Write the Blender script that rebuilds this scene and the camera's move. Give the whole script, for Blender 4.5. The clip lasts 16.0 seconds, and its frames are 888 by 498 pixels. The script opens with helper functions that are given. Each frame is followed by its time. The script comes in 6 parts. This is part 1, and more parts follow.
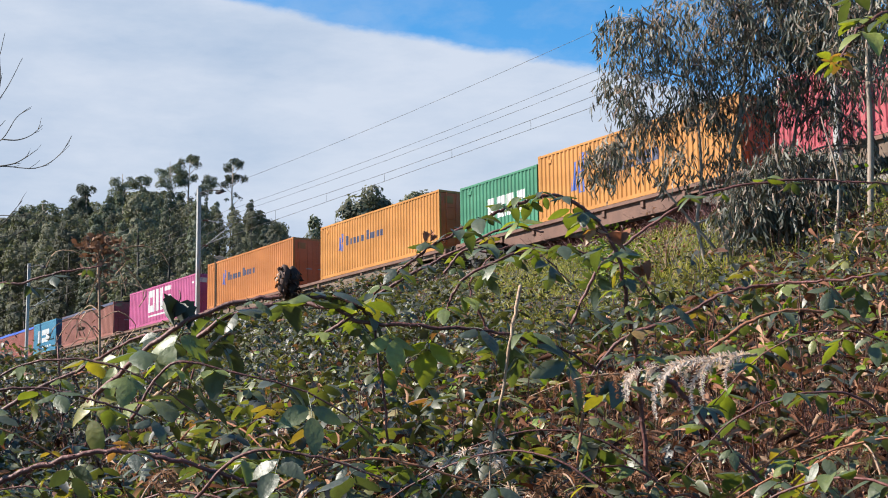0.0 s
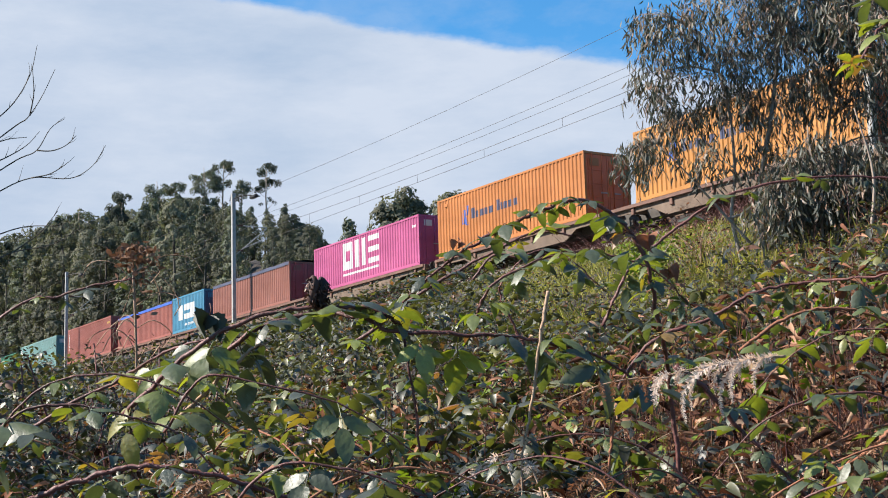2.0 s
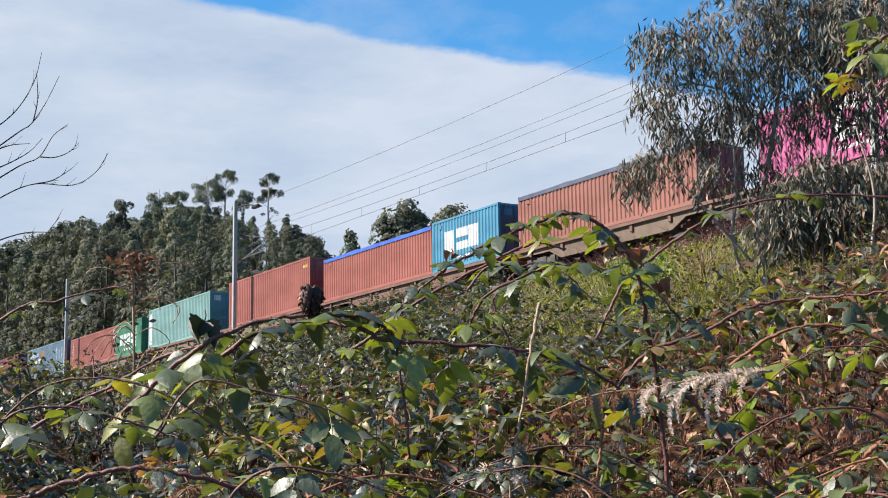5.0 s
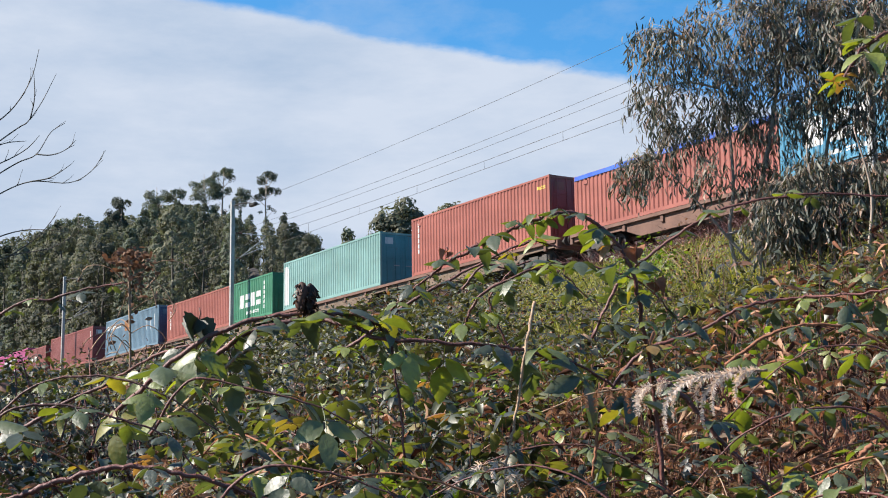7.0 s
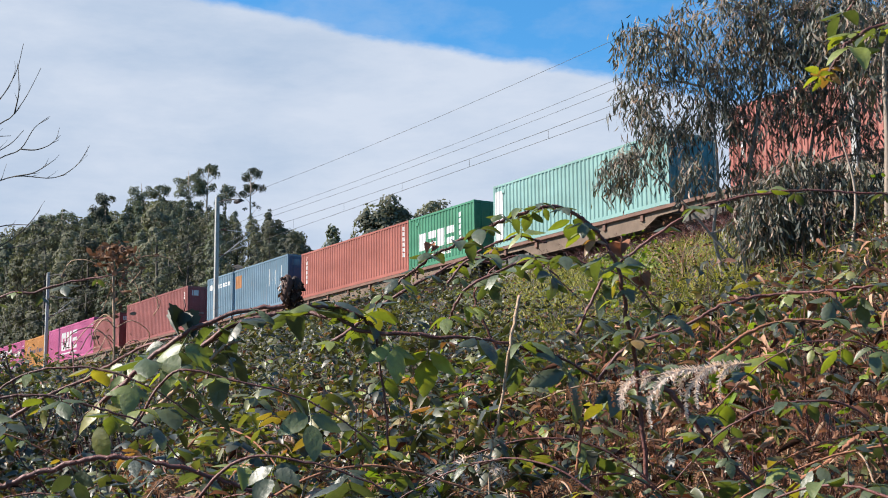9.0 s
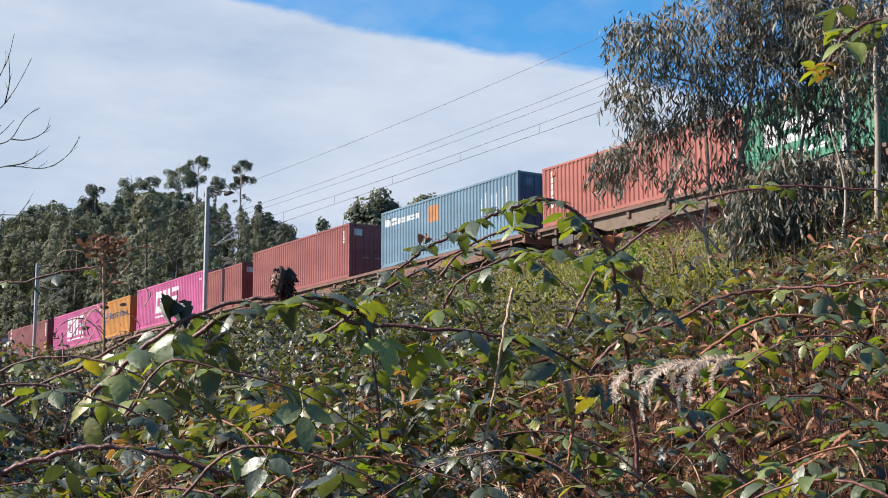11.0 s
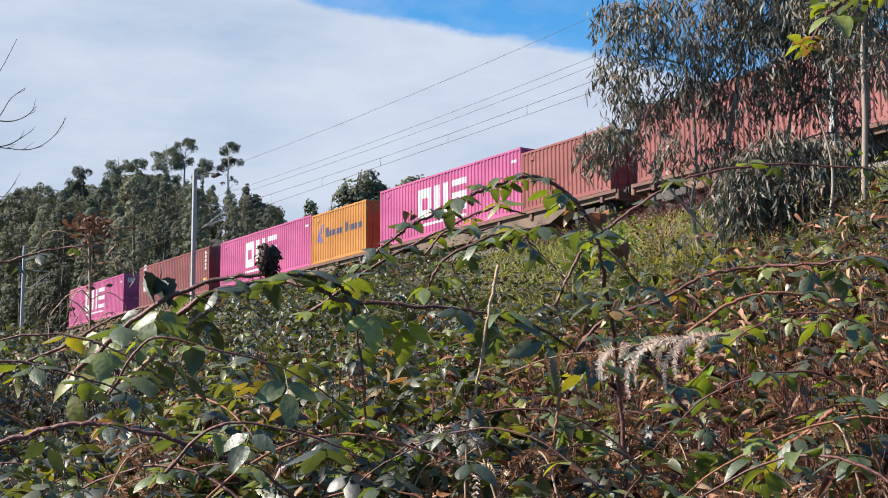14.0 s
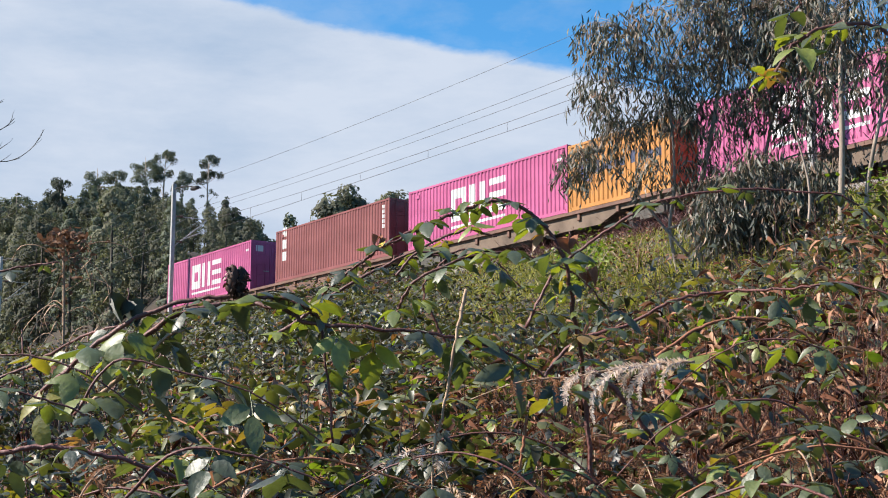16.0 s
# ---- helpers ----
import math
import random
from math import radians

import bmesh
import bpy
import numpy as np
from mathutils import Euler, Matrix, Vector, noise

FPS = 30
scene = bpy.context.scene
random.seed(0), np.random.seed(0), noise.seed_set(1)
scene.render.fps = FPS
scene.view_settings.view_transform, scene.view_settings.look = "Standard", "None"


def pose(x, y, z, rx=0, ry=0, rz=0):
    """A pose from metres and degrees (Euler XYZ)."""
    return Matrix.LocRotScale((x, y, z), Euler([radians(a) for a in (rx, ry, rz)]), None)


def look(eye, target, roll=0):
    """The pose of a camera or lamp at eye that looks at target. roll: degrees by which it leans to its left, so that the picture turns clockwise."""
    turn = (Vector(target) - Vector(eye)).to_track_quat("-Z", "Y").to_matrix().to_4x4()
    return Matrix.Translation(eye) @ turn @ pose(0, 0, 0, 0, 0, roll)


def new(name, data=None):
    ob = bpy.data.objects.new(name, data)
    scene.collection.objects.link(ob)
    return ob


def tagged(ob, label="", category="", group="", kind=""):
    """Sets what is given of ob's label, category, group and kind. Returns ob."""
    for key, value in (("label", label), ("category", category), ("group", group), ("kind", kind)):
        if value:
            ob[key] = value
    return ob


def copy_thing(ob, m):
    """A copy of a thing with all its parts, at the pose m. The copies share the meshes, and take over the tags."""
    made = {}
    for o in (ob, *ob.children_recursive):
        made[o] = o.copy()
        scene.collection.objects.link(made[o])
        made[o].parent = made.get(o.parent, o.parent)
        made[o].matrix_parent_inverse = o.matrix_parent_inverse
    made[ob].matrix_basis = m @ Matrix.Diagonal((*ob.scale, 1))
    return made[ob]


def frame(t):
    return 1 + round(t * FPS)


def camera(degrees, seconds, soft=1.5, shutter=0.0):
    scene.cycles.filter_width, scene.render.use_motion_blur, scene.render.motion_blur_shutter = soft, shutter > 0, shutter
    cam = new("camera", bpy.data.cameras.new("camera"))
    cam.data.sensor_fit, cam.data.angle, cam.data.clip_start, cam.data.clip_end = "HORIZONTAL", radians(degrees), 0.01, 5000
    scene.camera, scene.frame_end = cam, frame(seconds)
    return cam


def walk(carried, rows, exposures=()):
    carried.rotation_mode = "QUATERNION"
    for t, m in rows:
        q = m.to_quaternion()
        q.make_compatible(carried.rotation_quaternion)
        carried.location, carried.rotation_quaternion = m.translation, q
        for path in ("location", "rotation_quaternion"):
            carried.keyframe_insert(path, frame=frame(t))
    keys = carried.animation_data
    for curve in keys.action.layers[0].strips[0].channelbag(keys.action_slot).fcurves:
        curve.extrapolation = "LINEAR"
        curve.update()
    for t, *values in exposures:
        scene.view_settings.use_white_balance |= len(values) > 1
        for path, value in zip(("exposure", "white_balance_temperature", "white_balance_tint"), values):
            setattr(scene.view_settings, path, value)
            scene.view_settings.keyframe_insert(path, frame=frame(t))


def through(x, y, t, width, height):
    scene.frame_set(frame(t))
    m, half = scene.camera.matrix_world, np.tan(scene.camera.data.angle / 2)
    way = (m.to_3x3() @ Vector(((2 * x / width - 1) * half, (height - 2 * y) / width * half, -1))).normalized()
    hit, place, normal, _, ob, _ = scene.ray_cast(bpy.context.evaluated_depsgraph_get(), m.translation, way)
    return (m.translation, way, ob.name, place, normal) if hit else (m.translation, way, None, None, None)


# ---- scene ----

import itertools

# ---------------------------------------------------------------- camera and its walk
cam = camera(34.5, 16.0, 1.0)
PATH = [
    (0, -0.000, -0.000, 1.500, 0.090, 9.000, 0.700),
    (0.5, -0.005, 0.007, 1.495, 0.895, 8.741, 0.713),
    (1, 0.006, 0.001, 1.504, 1.323, 8.706, 0.768),
    (1.5, 0.015, -0.008, 1.507, 1.525, 8.831, 1.256),
    (2, 0.012, -0.013, 1.510, 1.656, 9.031, 1.718),
    (2.5, 0.016, -0.021, 1.510, 1.684, 9.253, 1.805),
    (3, 0.025, -0.029, 1.510, 1.641, 9.402, 1.702),
    (3.5, 0.021, -0.030, 1.510, 1.587, 9.494, 1.499),
    (4, 0.021, -0.037, 1.504, 1.576, 9.594, 1.159),
    (6.5, 0.034, -0.034, 1.502, 1.540, 9.468, 0.688),
    (7, 0.029, -0.033, 1.503, 1.443, 9.481, 0.712),
    (7.5, 0.026, -0.034, 1.503, 1.311, 9.447, 0.722),
    (8, 0.031, -0.032, 1.501, 1.128, 9.410, 0.767),
    (8.5, 0.029, -0.034, 1.500, 0.995, 9.396, 0.777),
    (9, 0.028, -0.033, 1.496, 0.797, 9.383, 0.543),
    (11.5, 0.022, -0.029, 1.493, 0.310, 9.011, 0.175),
    (12, 0.026, -0.024, 1.491, 0.243, 8.868, 0.266),
    (12.5, 0.025, -0.019, 1.489, 0.128, 8.718, 0.309),
    (13, 0.024, -0.017, 1.487, 0.011, 8.591, 0.284),
    (13.5, 0.026, -0.019, 1.489, -0.010, 8.469, 0.413),
    (14, 0.027, -0.018, 1.488, -0.133, 8.406, 0.318),
    (14.5, 0.023, -0.019, 1.487, -0.203, 8.387, 0.294),
    (15, 0.028, -0.022, 1.492, -0.251, 8.473, 0.413),
    (15.5, 0.037, -0.024, 1.495, -0.487, 8.694, 0.175),
    (16, 0.044, -0.027, 1.500, -1.046, 9.022, -0.163),
]
walk(cam, [(t, pose(x, y, z, 90 + p, r, w)) for t, x, y, z, w, p, r in PATH])

# ---------------------------------------------------------------- world, sun
SUN_AZ, SUN_EL = radians(265), radians(38)   # clockwise from +y
world = bpy.data.worlds.new("world")
scene.world = world
world.use_nodes = True


def sky_nodes():
    nt = world.node_tree
    nt.nodes.clear()
    N, K = nt.nodes.new, nt.links.new
    out, bg = N("ShaderNodeOutputWorld"), N("ShaderNodeBackground")
    sky = N("ShaderNodeTexSky")
    sky.sky_type, sky.sun_disc, sky.sun_elevation, sky.sun_rotation = "NISHITA", False, SUN_EL, SUN_AZ
    sky.air_density, sky.dust_density, sky.ozone_density = 1.0, 0.4, 2.0
    blue = N("ShaderNodeVectorMath")
    blue.operation = "MULTIPLY"
    blue.inputs[1].default_value = SKY
    K(sky.outputs[0], blue.inputs[0])
    co = N("ShaderNodeTexCoord")

    def dot(v):
        d = N("ShaderNodeVectorMath")
        d.operation = "DOT_PRODUCT"
        K(co.outputs["Generated"], d.inputs[0])
        d.inputs[1].default_value = v
        return d.outputs["Value"]

    def math_(op, a, b):
        m = N("ShaderNodeMath")
        m.operation = op
        for i, v in enumerate((a, b)):
            if isinstance(v, (int, float)):
                m.inputs[i].default_value = v
            else:
                K(v, m.inputs[i])
        return m.outputs[0]

    def tex(scale, detail, rough, stretch):
        mp = N("ShaderNodeMapping")
        mp.inputs["Scale"].default_value = stretch
        K(co.outputs["Generated"], mp.inputs["Vector"])
        n = N("ShaderNodeTexNoise")
        n.inputs["Scale"].default_value, n.inputs["Detail"].default_value, n.inputs["Roughness"].default_value = scale, detail, rough
        K(mp.outputs[0], n.inputs["Vector"])
        return n.outputs[0]

    # the cloud bank lies below a tilted plane; its rim is ragged
    above = dot(CLOUD_PLANE)
    rag = math_("MULTIPLY", math_("SUBTRACT", tex(7, 9, 0.62, (1, 1, 2.2)), 0.5), 0.034)
    edge = N("ShaderNodeMapRange")
    edge.interpolation_type = "SMOOTHSTEP"
    edge.inputs["From Min"].default_value, edge.inputs["From Max"].default_value = 0.006, -0.003
    K(math_("ADD", math_("ADD", above, rag), 0.006), edge.inputs["Value"])
    wisp = N("ShaderNodeMapRange")
    wisp.inputs["From Min"].default_value, wisp.inputs["From Max"].default_value = 0.43, 0.85
    K(tex(6, 9, 0.62, (1.4, 1, 3.0)), wisp.inputs["Value"])
    cover = math_("MAXIMUM", edge.outputs[0], math_("MULTIPLY", wisp.outputs[0], 0.52))
    shade = N("ShaderNodeValToRGB")
    shade.color_ramp.elements[0].position, shade.color_ramp.elements[0].color = 0.3, (0.50, 0.63, 0.83, 1)
    shade.color_ramp.elements[1].position, shade.color_ramp.elements[1].color = 0.62, (0.715, 0.802, 0.95, 1)
    K(tex(5.0, 10, 0.62, (1, 1, 3.4)), shade.inputs[0])
    lift = N("ShaderNodeVectorMath")
    lift.operation = "SCALE"
    lift.inputs["Scale"].default_value = CLOUD
    K(shade.outputs[0], lift.inputs[0])
    mix = N("ShaderNodeMix")
    mix.data_type = "RGBA"
    K(cover, mix.inputs["Factor"])
    K(blue.outputs[0], mix.inputs[6])
    K(lift.outputs[0], mix.inputs[7])
    K(mix.outputs[2], bg.inputs["Color"])
    K(bg.outputs[0], out.inputs["Surface"])


SKY, CLOUD = (0.035, 0.083, 0.110), 0.495
CLOUD_PLANE = tuple(Vector((-0.157, 0.9338, 0.3310)).cross(Vector((0.1097, 0.9537, 0.2801))).normalized() * -1)
if CLOUD_PLANE[2] < 0:
    CLOUD_PLANE = tuple(-c for c in CLOUD_PLANE)
sky_nodes()
sun = new("sun", bpy.data.lights.new("sun", "SUN"))
sun.data.energy, sun.data.angle, sun.data.color = 6.7, radians(0.53), (1.0, 0.905, 0.80)
sun_way = Vector((math.sin(SUN_AZ) * math.cos(SUN_EL), math.cos(SUN_AZ) * math.cos(SUN_EL), math.sin(SUN_EL)))
sun.matrix_world = look(sun_way * 60, (0, 0, 0))
scene.view_settings.exposure = 0.88

# ---------------------------------------------------------------- materials


def node_mat(name):
    m = bpy.data.materials.new(name)
    m.use_nodes = True
    nt = m.node_tree
    return m, nt, nt.nodes["Principled BSDF"], nt.nodes.new, nt.links.new


def ramp(N, stops):
    r = N("ShaderNodeValToRGB")
    e = r.color_ramp.elements
    while len(e) < len(stops):
        e.new(0.5)
    for el, (p, c) in zip(e, stops):
        el.position, el.color = p, (*c, 1)
    return r


def noise_tex(N, K, scale, detail=4, stretch=(1, 1, 1), coords="Object"):
    co, mp, n = N("ShaderNodeTexCoord"), N("ShaderNodeMapping"), N("ShaderNodeTexNoise")
    mp.inputs["Scale"].default_value = stretch
    K(co.outputs[coords], mp.inputs["Vector"])
    K(mp.outputs[0], n.inputs["Vector"])
    n.inputs["Scale"].default_value, n.inputs["Detail"].default_value = scale, detail
    return n.outputs[0]


def bump(N, K, bsdf, height, strength, distance):
    b = N("ShaderNodeBump")
    b.inputs["Strength"].default_value, b.inputs["Distance"].default_value = strength, distance
    K(height, b.inputs["Height"])
    K(b.outputs[0], bsdf.inputs["Normal"])


def surface(name, low, high, rough=0.7, scale=6, metal=0.0, bumps=0.3, stretch=(1, 1, 1), fine=60):
    """Two tones mixed by large stains and fine grain, with relief."""
    m, nt, bsdf, N, K = node_mat(name)
    a, b = noise_tex(N, K, scale, 6, stretch), noise_tex(N, K, fine, 4, stretch)
    mx = N("ShaderNodeMath")
    mx.operation = "MULTIPLY_ADD"
    K(b, mx.inputs[0])
    mx.inputs[1].default_value = 0.35
    K(a, mx.inputs[2])
    r = ramp(N, [(0.42, low), (0.95, high)])
    K(mx.outputs[0], r.inputs[0])
    K(r.outputs[0], bsdf.inputs["Base Color"])
    bsdf.inputs["Roughness"].default_value, bsdf.inputs["Metallic"].default_value = rough, metal
    bump(N, K, bsdf, b, bumps, 0.01)
    return m


def leaf_mat(name, stops, rough=0.45, through=0.3, per="island", spec=0.5, tint=(1.25, 1.3, 0.55), vary=0.0, wax=0.0, local=False):
    """Leaves: a colour for each leaf, veins of noise, some light shining through."""
    m, nt, bsdf, N, K = node_mat(name)
    rnd = (N("ShaderNodeNewGeometry").outputs["Random Per Island"] if per == "island" else N("ShaderNodeObjectInfo").outputs["Random"])
    r = ramp(N, stops)
    K(rnd, r.inputs[0])
    if vary:
        own = ramp(N, [(0.0, (1 - vary, 1 - vary, 1 - vary)), (1.0, (1 + vary, 1 + vary * 0.9, 1 + vary * 0.6))])
        K(N("ShaderNodeObjectInfo").outputs["Random"], own.inputs[0])
        tone = N("ShaderNodeMix")
        tone.data_type, tone.blend_type = "RGBA", "MULTIPLY"
        tone.inputs["Factor"].default_value = 1
        K(r.outputs[0], tone.inputs[6])
        K(own.outputs[0], tone.inputs[7])
        r = tone
    spot = noise_tex(N, K, 3.2 if local else 45, 4)
    mul = N("ShaderNodeMix")
    mul.data_type, mul.blend_type = "RGBA", "MULTIPLY"
    mul.inputs["Factor"].default_value = 0.6
    sr = ramp(N, [(0.3, (0.55, 0.55, 0.5)), (0.65, (1.15, 1.15, 1.1))])
    K(spot, sr.inputs[0])
    K(r.outputs[2] if vary else r.outputs[0], mul.inputs[6])
    K(sr.outputs[0], mul.inputs[7])
    K(mul.outputs[2], bsdf.inputs["Base Color"])
    bsdf.inputs["Roughness"].default_value = rough
    bsdf.inputs["Specular IOR Level"].default_value = spec
    bsdf.inputs["Coat Weight"].default_value, bsdf.inputs["Coat Roughness"].default_value = wax, 0.48
    bump(N, K, bsdf, noise_tex(N, K, 6 if local else 90, 3), 0.32 if local else 0.25, 0.006 if local else 0.004)
    tr, mix = N("ShaderNodeBsdfTranslucent"), N("ShaderNodeMixShader")
    warm = N("ShaderNodeMix")
    warm.data_type, warm.blend_type = "RGBA", "MULTIPLY"
    warm.inputs["Factor"].default_value = 1
    warm.inputs[7].default_value = (*tint, 1)
    K(mul.outputs[2], warm.inputs[6])
    K(warm.outputs[2], tr.inputs["Color"])
    mix.inputs[0].default_value = through
    K(bsdf.outputs[0], mix.inputs[1])
    K(tr.outputs[0], mix.inputs[2])
    K(mix.outputs[0], nt.nodes["Material Output"].inputs["Surface"])
    return m


def paint(name, col, rust=0.25):
    """Container paint: faded patches, vertical dirt streaks and rust."""
    m, nt, bsdf, N, K = node_mat(name)
    fade = ramp(N, [(0.3, tuple(c * 0.82 for c in col)), (0.7, tuple(min(1, c * 1.1 + 0.015) for c in col))])
    K(noise_tex(N, K, 0.7, 5, (0.6, 1, 1.4)), fade.inputs[0])
    streak = ramp(N, [(0.56, (0, 0, 0)), (0.78, (1, 1, 1))])
    K(noise_tex(N, K, 3.2, 6, (2.6, 2.6, 0.25)), streak.inputs[0])
    amount = N("ShaderNodeMath")
    amount.operation = "MULTIPLY"
    amount.inputs[1].default_value = rust
    K(streak.outputs[0], amount.inputs[0])
    mix = N("ShaderNodeMix")
    mix.data_type = "RGBA"
    K(amount.outputs[0], mix.inputs["Factor"])
    K(fade.outputs[0], mix.inputs[6])
    mix.inputs[7].default_value = (0.13, 0.075, 0.05, 1)
    K(mix.outputs[2], bsdf.inputs["Base Color"])
    bsdf.inputs["Roughness"].default_value = 0.5
    bump(N, K, bsdf, noise_tex(N, K, 14, 4), 0.15, 0.01)
    return m


M = {}
# soil tone is lowered to stand in for deep shade between the leaves
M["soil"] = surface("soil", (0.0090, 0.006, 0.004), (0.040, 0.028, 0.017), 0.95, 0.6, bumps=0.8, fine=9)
M["ballast"] = surface("ballast", (0.0688, 0.0619, 0.055), (0.248, 0.227, 0.2), 0.95, 2.5, bumps=1.0, fine=14)
M["concrete"] = surface("concrete", (0.117, 0.11, 0.0963), (0.227, 0.213, 0.186), 0.9, 3)
M["rail"] = surface("rail", (0.0688, 0.0413, 0.0275), (0.151, 0.103, 0.0757), 0.5, 3, metal=0.6)
M["galvanised"] = surface("galvanised", (0.20, 0.20, 0.195), (0.30, 0.30, 0.29), 0.65, 3)
M["wire"] = surface("wire", (0.0344, 0.0344, 0.0344), (0.0826, 0.0757, 0.0688), 0.6, 3)
M["dark_steel"] = surface("dark_steel", (0.0138, 0.0138, 0.0138), (0.0482, 0.0413, 0.0378), 0.6, 4, metal=0.3)
M["wagon"] = surface("wagon", (0.060, 0.027, 0.018), (0.145, 0.072, 0.049), 0.75, 1.5, stretch=(1, 1, 0.4))
M["wagon_dust"] = surface("wagon_dust", (0.065, 0.043, 0.029), (0.15, 0.106, 0.076), 0.85, 1.3)
M["bark"] = surface("bark", (0.13, 0.098, 0.075), (0.36, 0.29, 0.235), 0.85, 5, stretch=(1, 1, 0.2))
M["wood_bark"] = surface("wood_bark", (0.035, 0.032, 0.026), (0.085, 0.075, 0.06), 0.9, 4, stretch=(1, 1, 0.25))
M["pale_bark"] = surface("pale_bark", (0.165, 0.131, 0.103), (0.344, 0.289, 0.234), 0.8, 4, stretch=(1, 1, 0.25))
M["cane"] = surface("cane", (0.048, 0.016, 0.014), (0.16, 0.055, 0.046), 0.6, 12, fine=120)
M["dry_cane"] = surface("dry_cane", (0.179, 0.103, 0.0619), (0.399, 0.275, 0.186), 0.8, 10, fine=90)
M["rust_cane"] = surface("rust_cane", (0.124, 0.0413, 0.0206), (0.303, 0.124, 0.0654), 0.8, 10, fine=90)
M["white_mark"] = surface("white_mark", (0.40, 0.40, 0.39), (0.52, 0.52, 0.51), 0.6, 2)
M["blue_mark"] = surface("blue_mark", (0.0138, 0.0482, 0.22), (0.0206, 0.0757, 0.31), 0.6, 2)
M["navy_mark"] = surface("navy_mark", (0.0138, 0.0206, 0.055), (0.0344, 0.0413, 0.0894), 0.6, 2)
M["yellow_mark"] = surface("yellow_mark", (0.427, 0.31, 0.0344), (0.55, 0.413, 0.0688), 0.6, 2)
M["rust_patch"] = surface("rust_patch", (0.206, 0.0826, 0.0275), (0.33, 0.144, 0.0482), 0.8, 2)
M["blue_tarp"] = surface("blue_tarp", (0.0138, 0.0482, 0.289), (0.0344, 0.11, 0.427), 0.45, 2)
M["dark_tarp"] = surface("dark_tarp", (0.0206, 0.0275, 0.055), (0.0619, 0.0688, 0.11), 0.5, 2)
# hill leaves: distance haze is mixed into the colour, lifting it towards grey
M["pine"] = leaf_mat("pine", [(0.0, (0.080, 0.094, 0.083)), (0.5, (0.100, 0.114, 0.096)), (1.0, (0.124, 0.136, 0.108))], 0.85, 0.25, spec=0.15, tint=(1.1, 1.2, 0.7), vary=0.35)
M["olive"] = leaf_mat("olive", [(0.0, (0.094, 0.102, 0.086)), (0.5, (0.120, 0.124, 0.099)), (1.0, (0.150, 0.148, 0.113))], 0.85, 0.25, spec=0.15, tint=(1.1, 1.2, 0.7), vary=0.35)
M["gum"] = leaf_mat("gum", [(0.0, (0.022, 0.027, 0.021)), (0.4, (0.062, 0.070, 0.054)), (0.68, (0.125, 0.128, 0.102)), (0.8, (0.14, 0.098, 0.072)), (1.0, (0.25, 0.16, 0.115))], 0.55, 0.2, tint=(1.2, 1.2, 0.6))
BRAMBLE = [(0.0, (0.010, 0.013, 0.008)), (0.4, (0.026, 0.032, 0.017)), (0.62, (0.088, 0.096, 0.042)), (0.9, (0.155, 0.162, 0.052)), (0.965, (0.21, 0.175, 0.0454)), (0.98, (0.22, 0.10, 0.0529)), (1.0, (0.30, 0.158, 0.0981))]
FAR = [(0.0, (0.012, 0.015, 0.009)), (0.4, (0.032, 0.038, 0.02)), (0.85, (0.105, 0.112, 0.050)), (0.96, (0.135, 0.128, 0.045)), (0.97, (0.16, 0.075, 0.045)), (1.0, (0.20, 0.10, 0.06))]
FRESH = [(0.0, (0.048, 0.064, 0.042)), (0.45, (0.075, 0.102, 0.042)), (0.72, (0.135, 0.172, 0.036)), (0.9, (0.2, 0.235, 0.040)), (0.96, (0.24, 0.2, 0.04)), (1.0, (0.296, 0.145, 0.0646))]
M["bramble"] = leaf_mat("bramble", BRAMBLE, 0.5, 0.36, spec=0.9, tint=(1.5, 1.52, 0.42), wax=0.25)
M["far_bramble"] = leaf_mat("far_bramble", FAR, 0.5, 0.3, spec=0.7, tint=(1.6, 1.5, 0.5), wax=0.1)
M["bramble_leaf"] = leaf_mat("bramble_leaf", FRESH, 0.5, 0.45, per="object", spec=1.0, tint=(1.45, 1.4, 0.4), wax=0.55, local=True)
M["dark_leaf"] = leaf_mat("dark_leaf", [(0.0, (0.0103, 0.0155, 0.0103)), (1.0, (0.0258, 0.0344, 0.0206))], 0.6, 0.1, per="object")
M["yellow_leaf"] = leaf_mat("yellow_leaf", [(0.0, (0.275, 0.234, 0.0138)), (1.0, (0.31, 0.193, 0.0206))], 0.5, 0.4, per="object")
M["lime_leaf"] = leaf_mat("lime_leaf", [(0.0, (0.117, 0.186, 0.0206)), (1.0, (0.179, 0.234, 0.0275))], 0.5, 0.4)
M["dead_leaf"] = leaf_mat("dead_leaf", [(0.0, (0.020, 0.008, 0.005)), (0.3, (0.07, 0.026, 0.015)), (0.55, (0.22, 0.095, 0.058)), (0.87, (0.40, 0.225, 0.15)), (1.0, (0.427, 0.303, 0.213))], 0.8, 0.22, spec=0.2, tint=(1.1, 0.9, 0.7))
M["dark_dry"] = leaf_mat("dark_dry", [(0.0, (0.012, 0.007, 0.005)), (0.5, (0.045, 0.022, 0.015)), (1.0, (0.13, 0.07, 0.048))], 0.85, 0.12, spec=0.2, tint=(1.1, 0.9, 0.7))
M["umber_leaf"] = leaf_mat("umber_leaf", [(0.0, (0.03, 0.013, 0.009)), (0.5, (0.075, 0.03, 0.02)), (0.9, (0.14, 0.062, 0.042)), (0.96, (0.5, 0.38, 0.32)), (1.0, (0.6, 0.48, 0.42))], 0.7, 0.1, per="object")
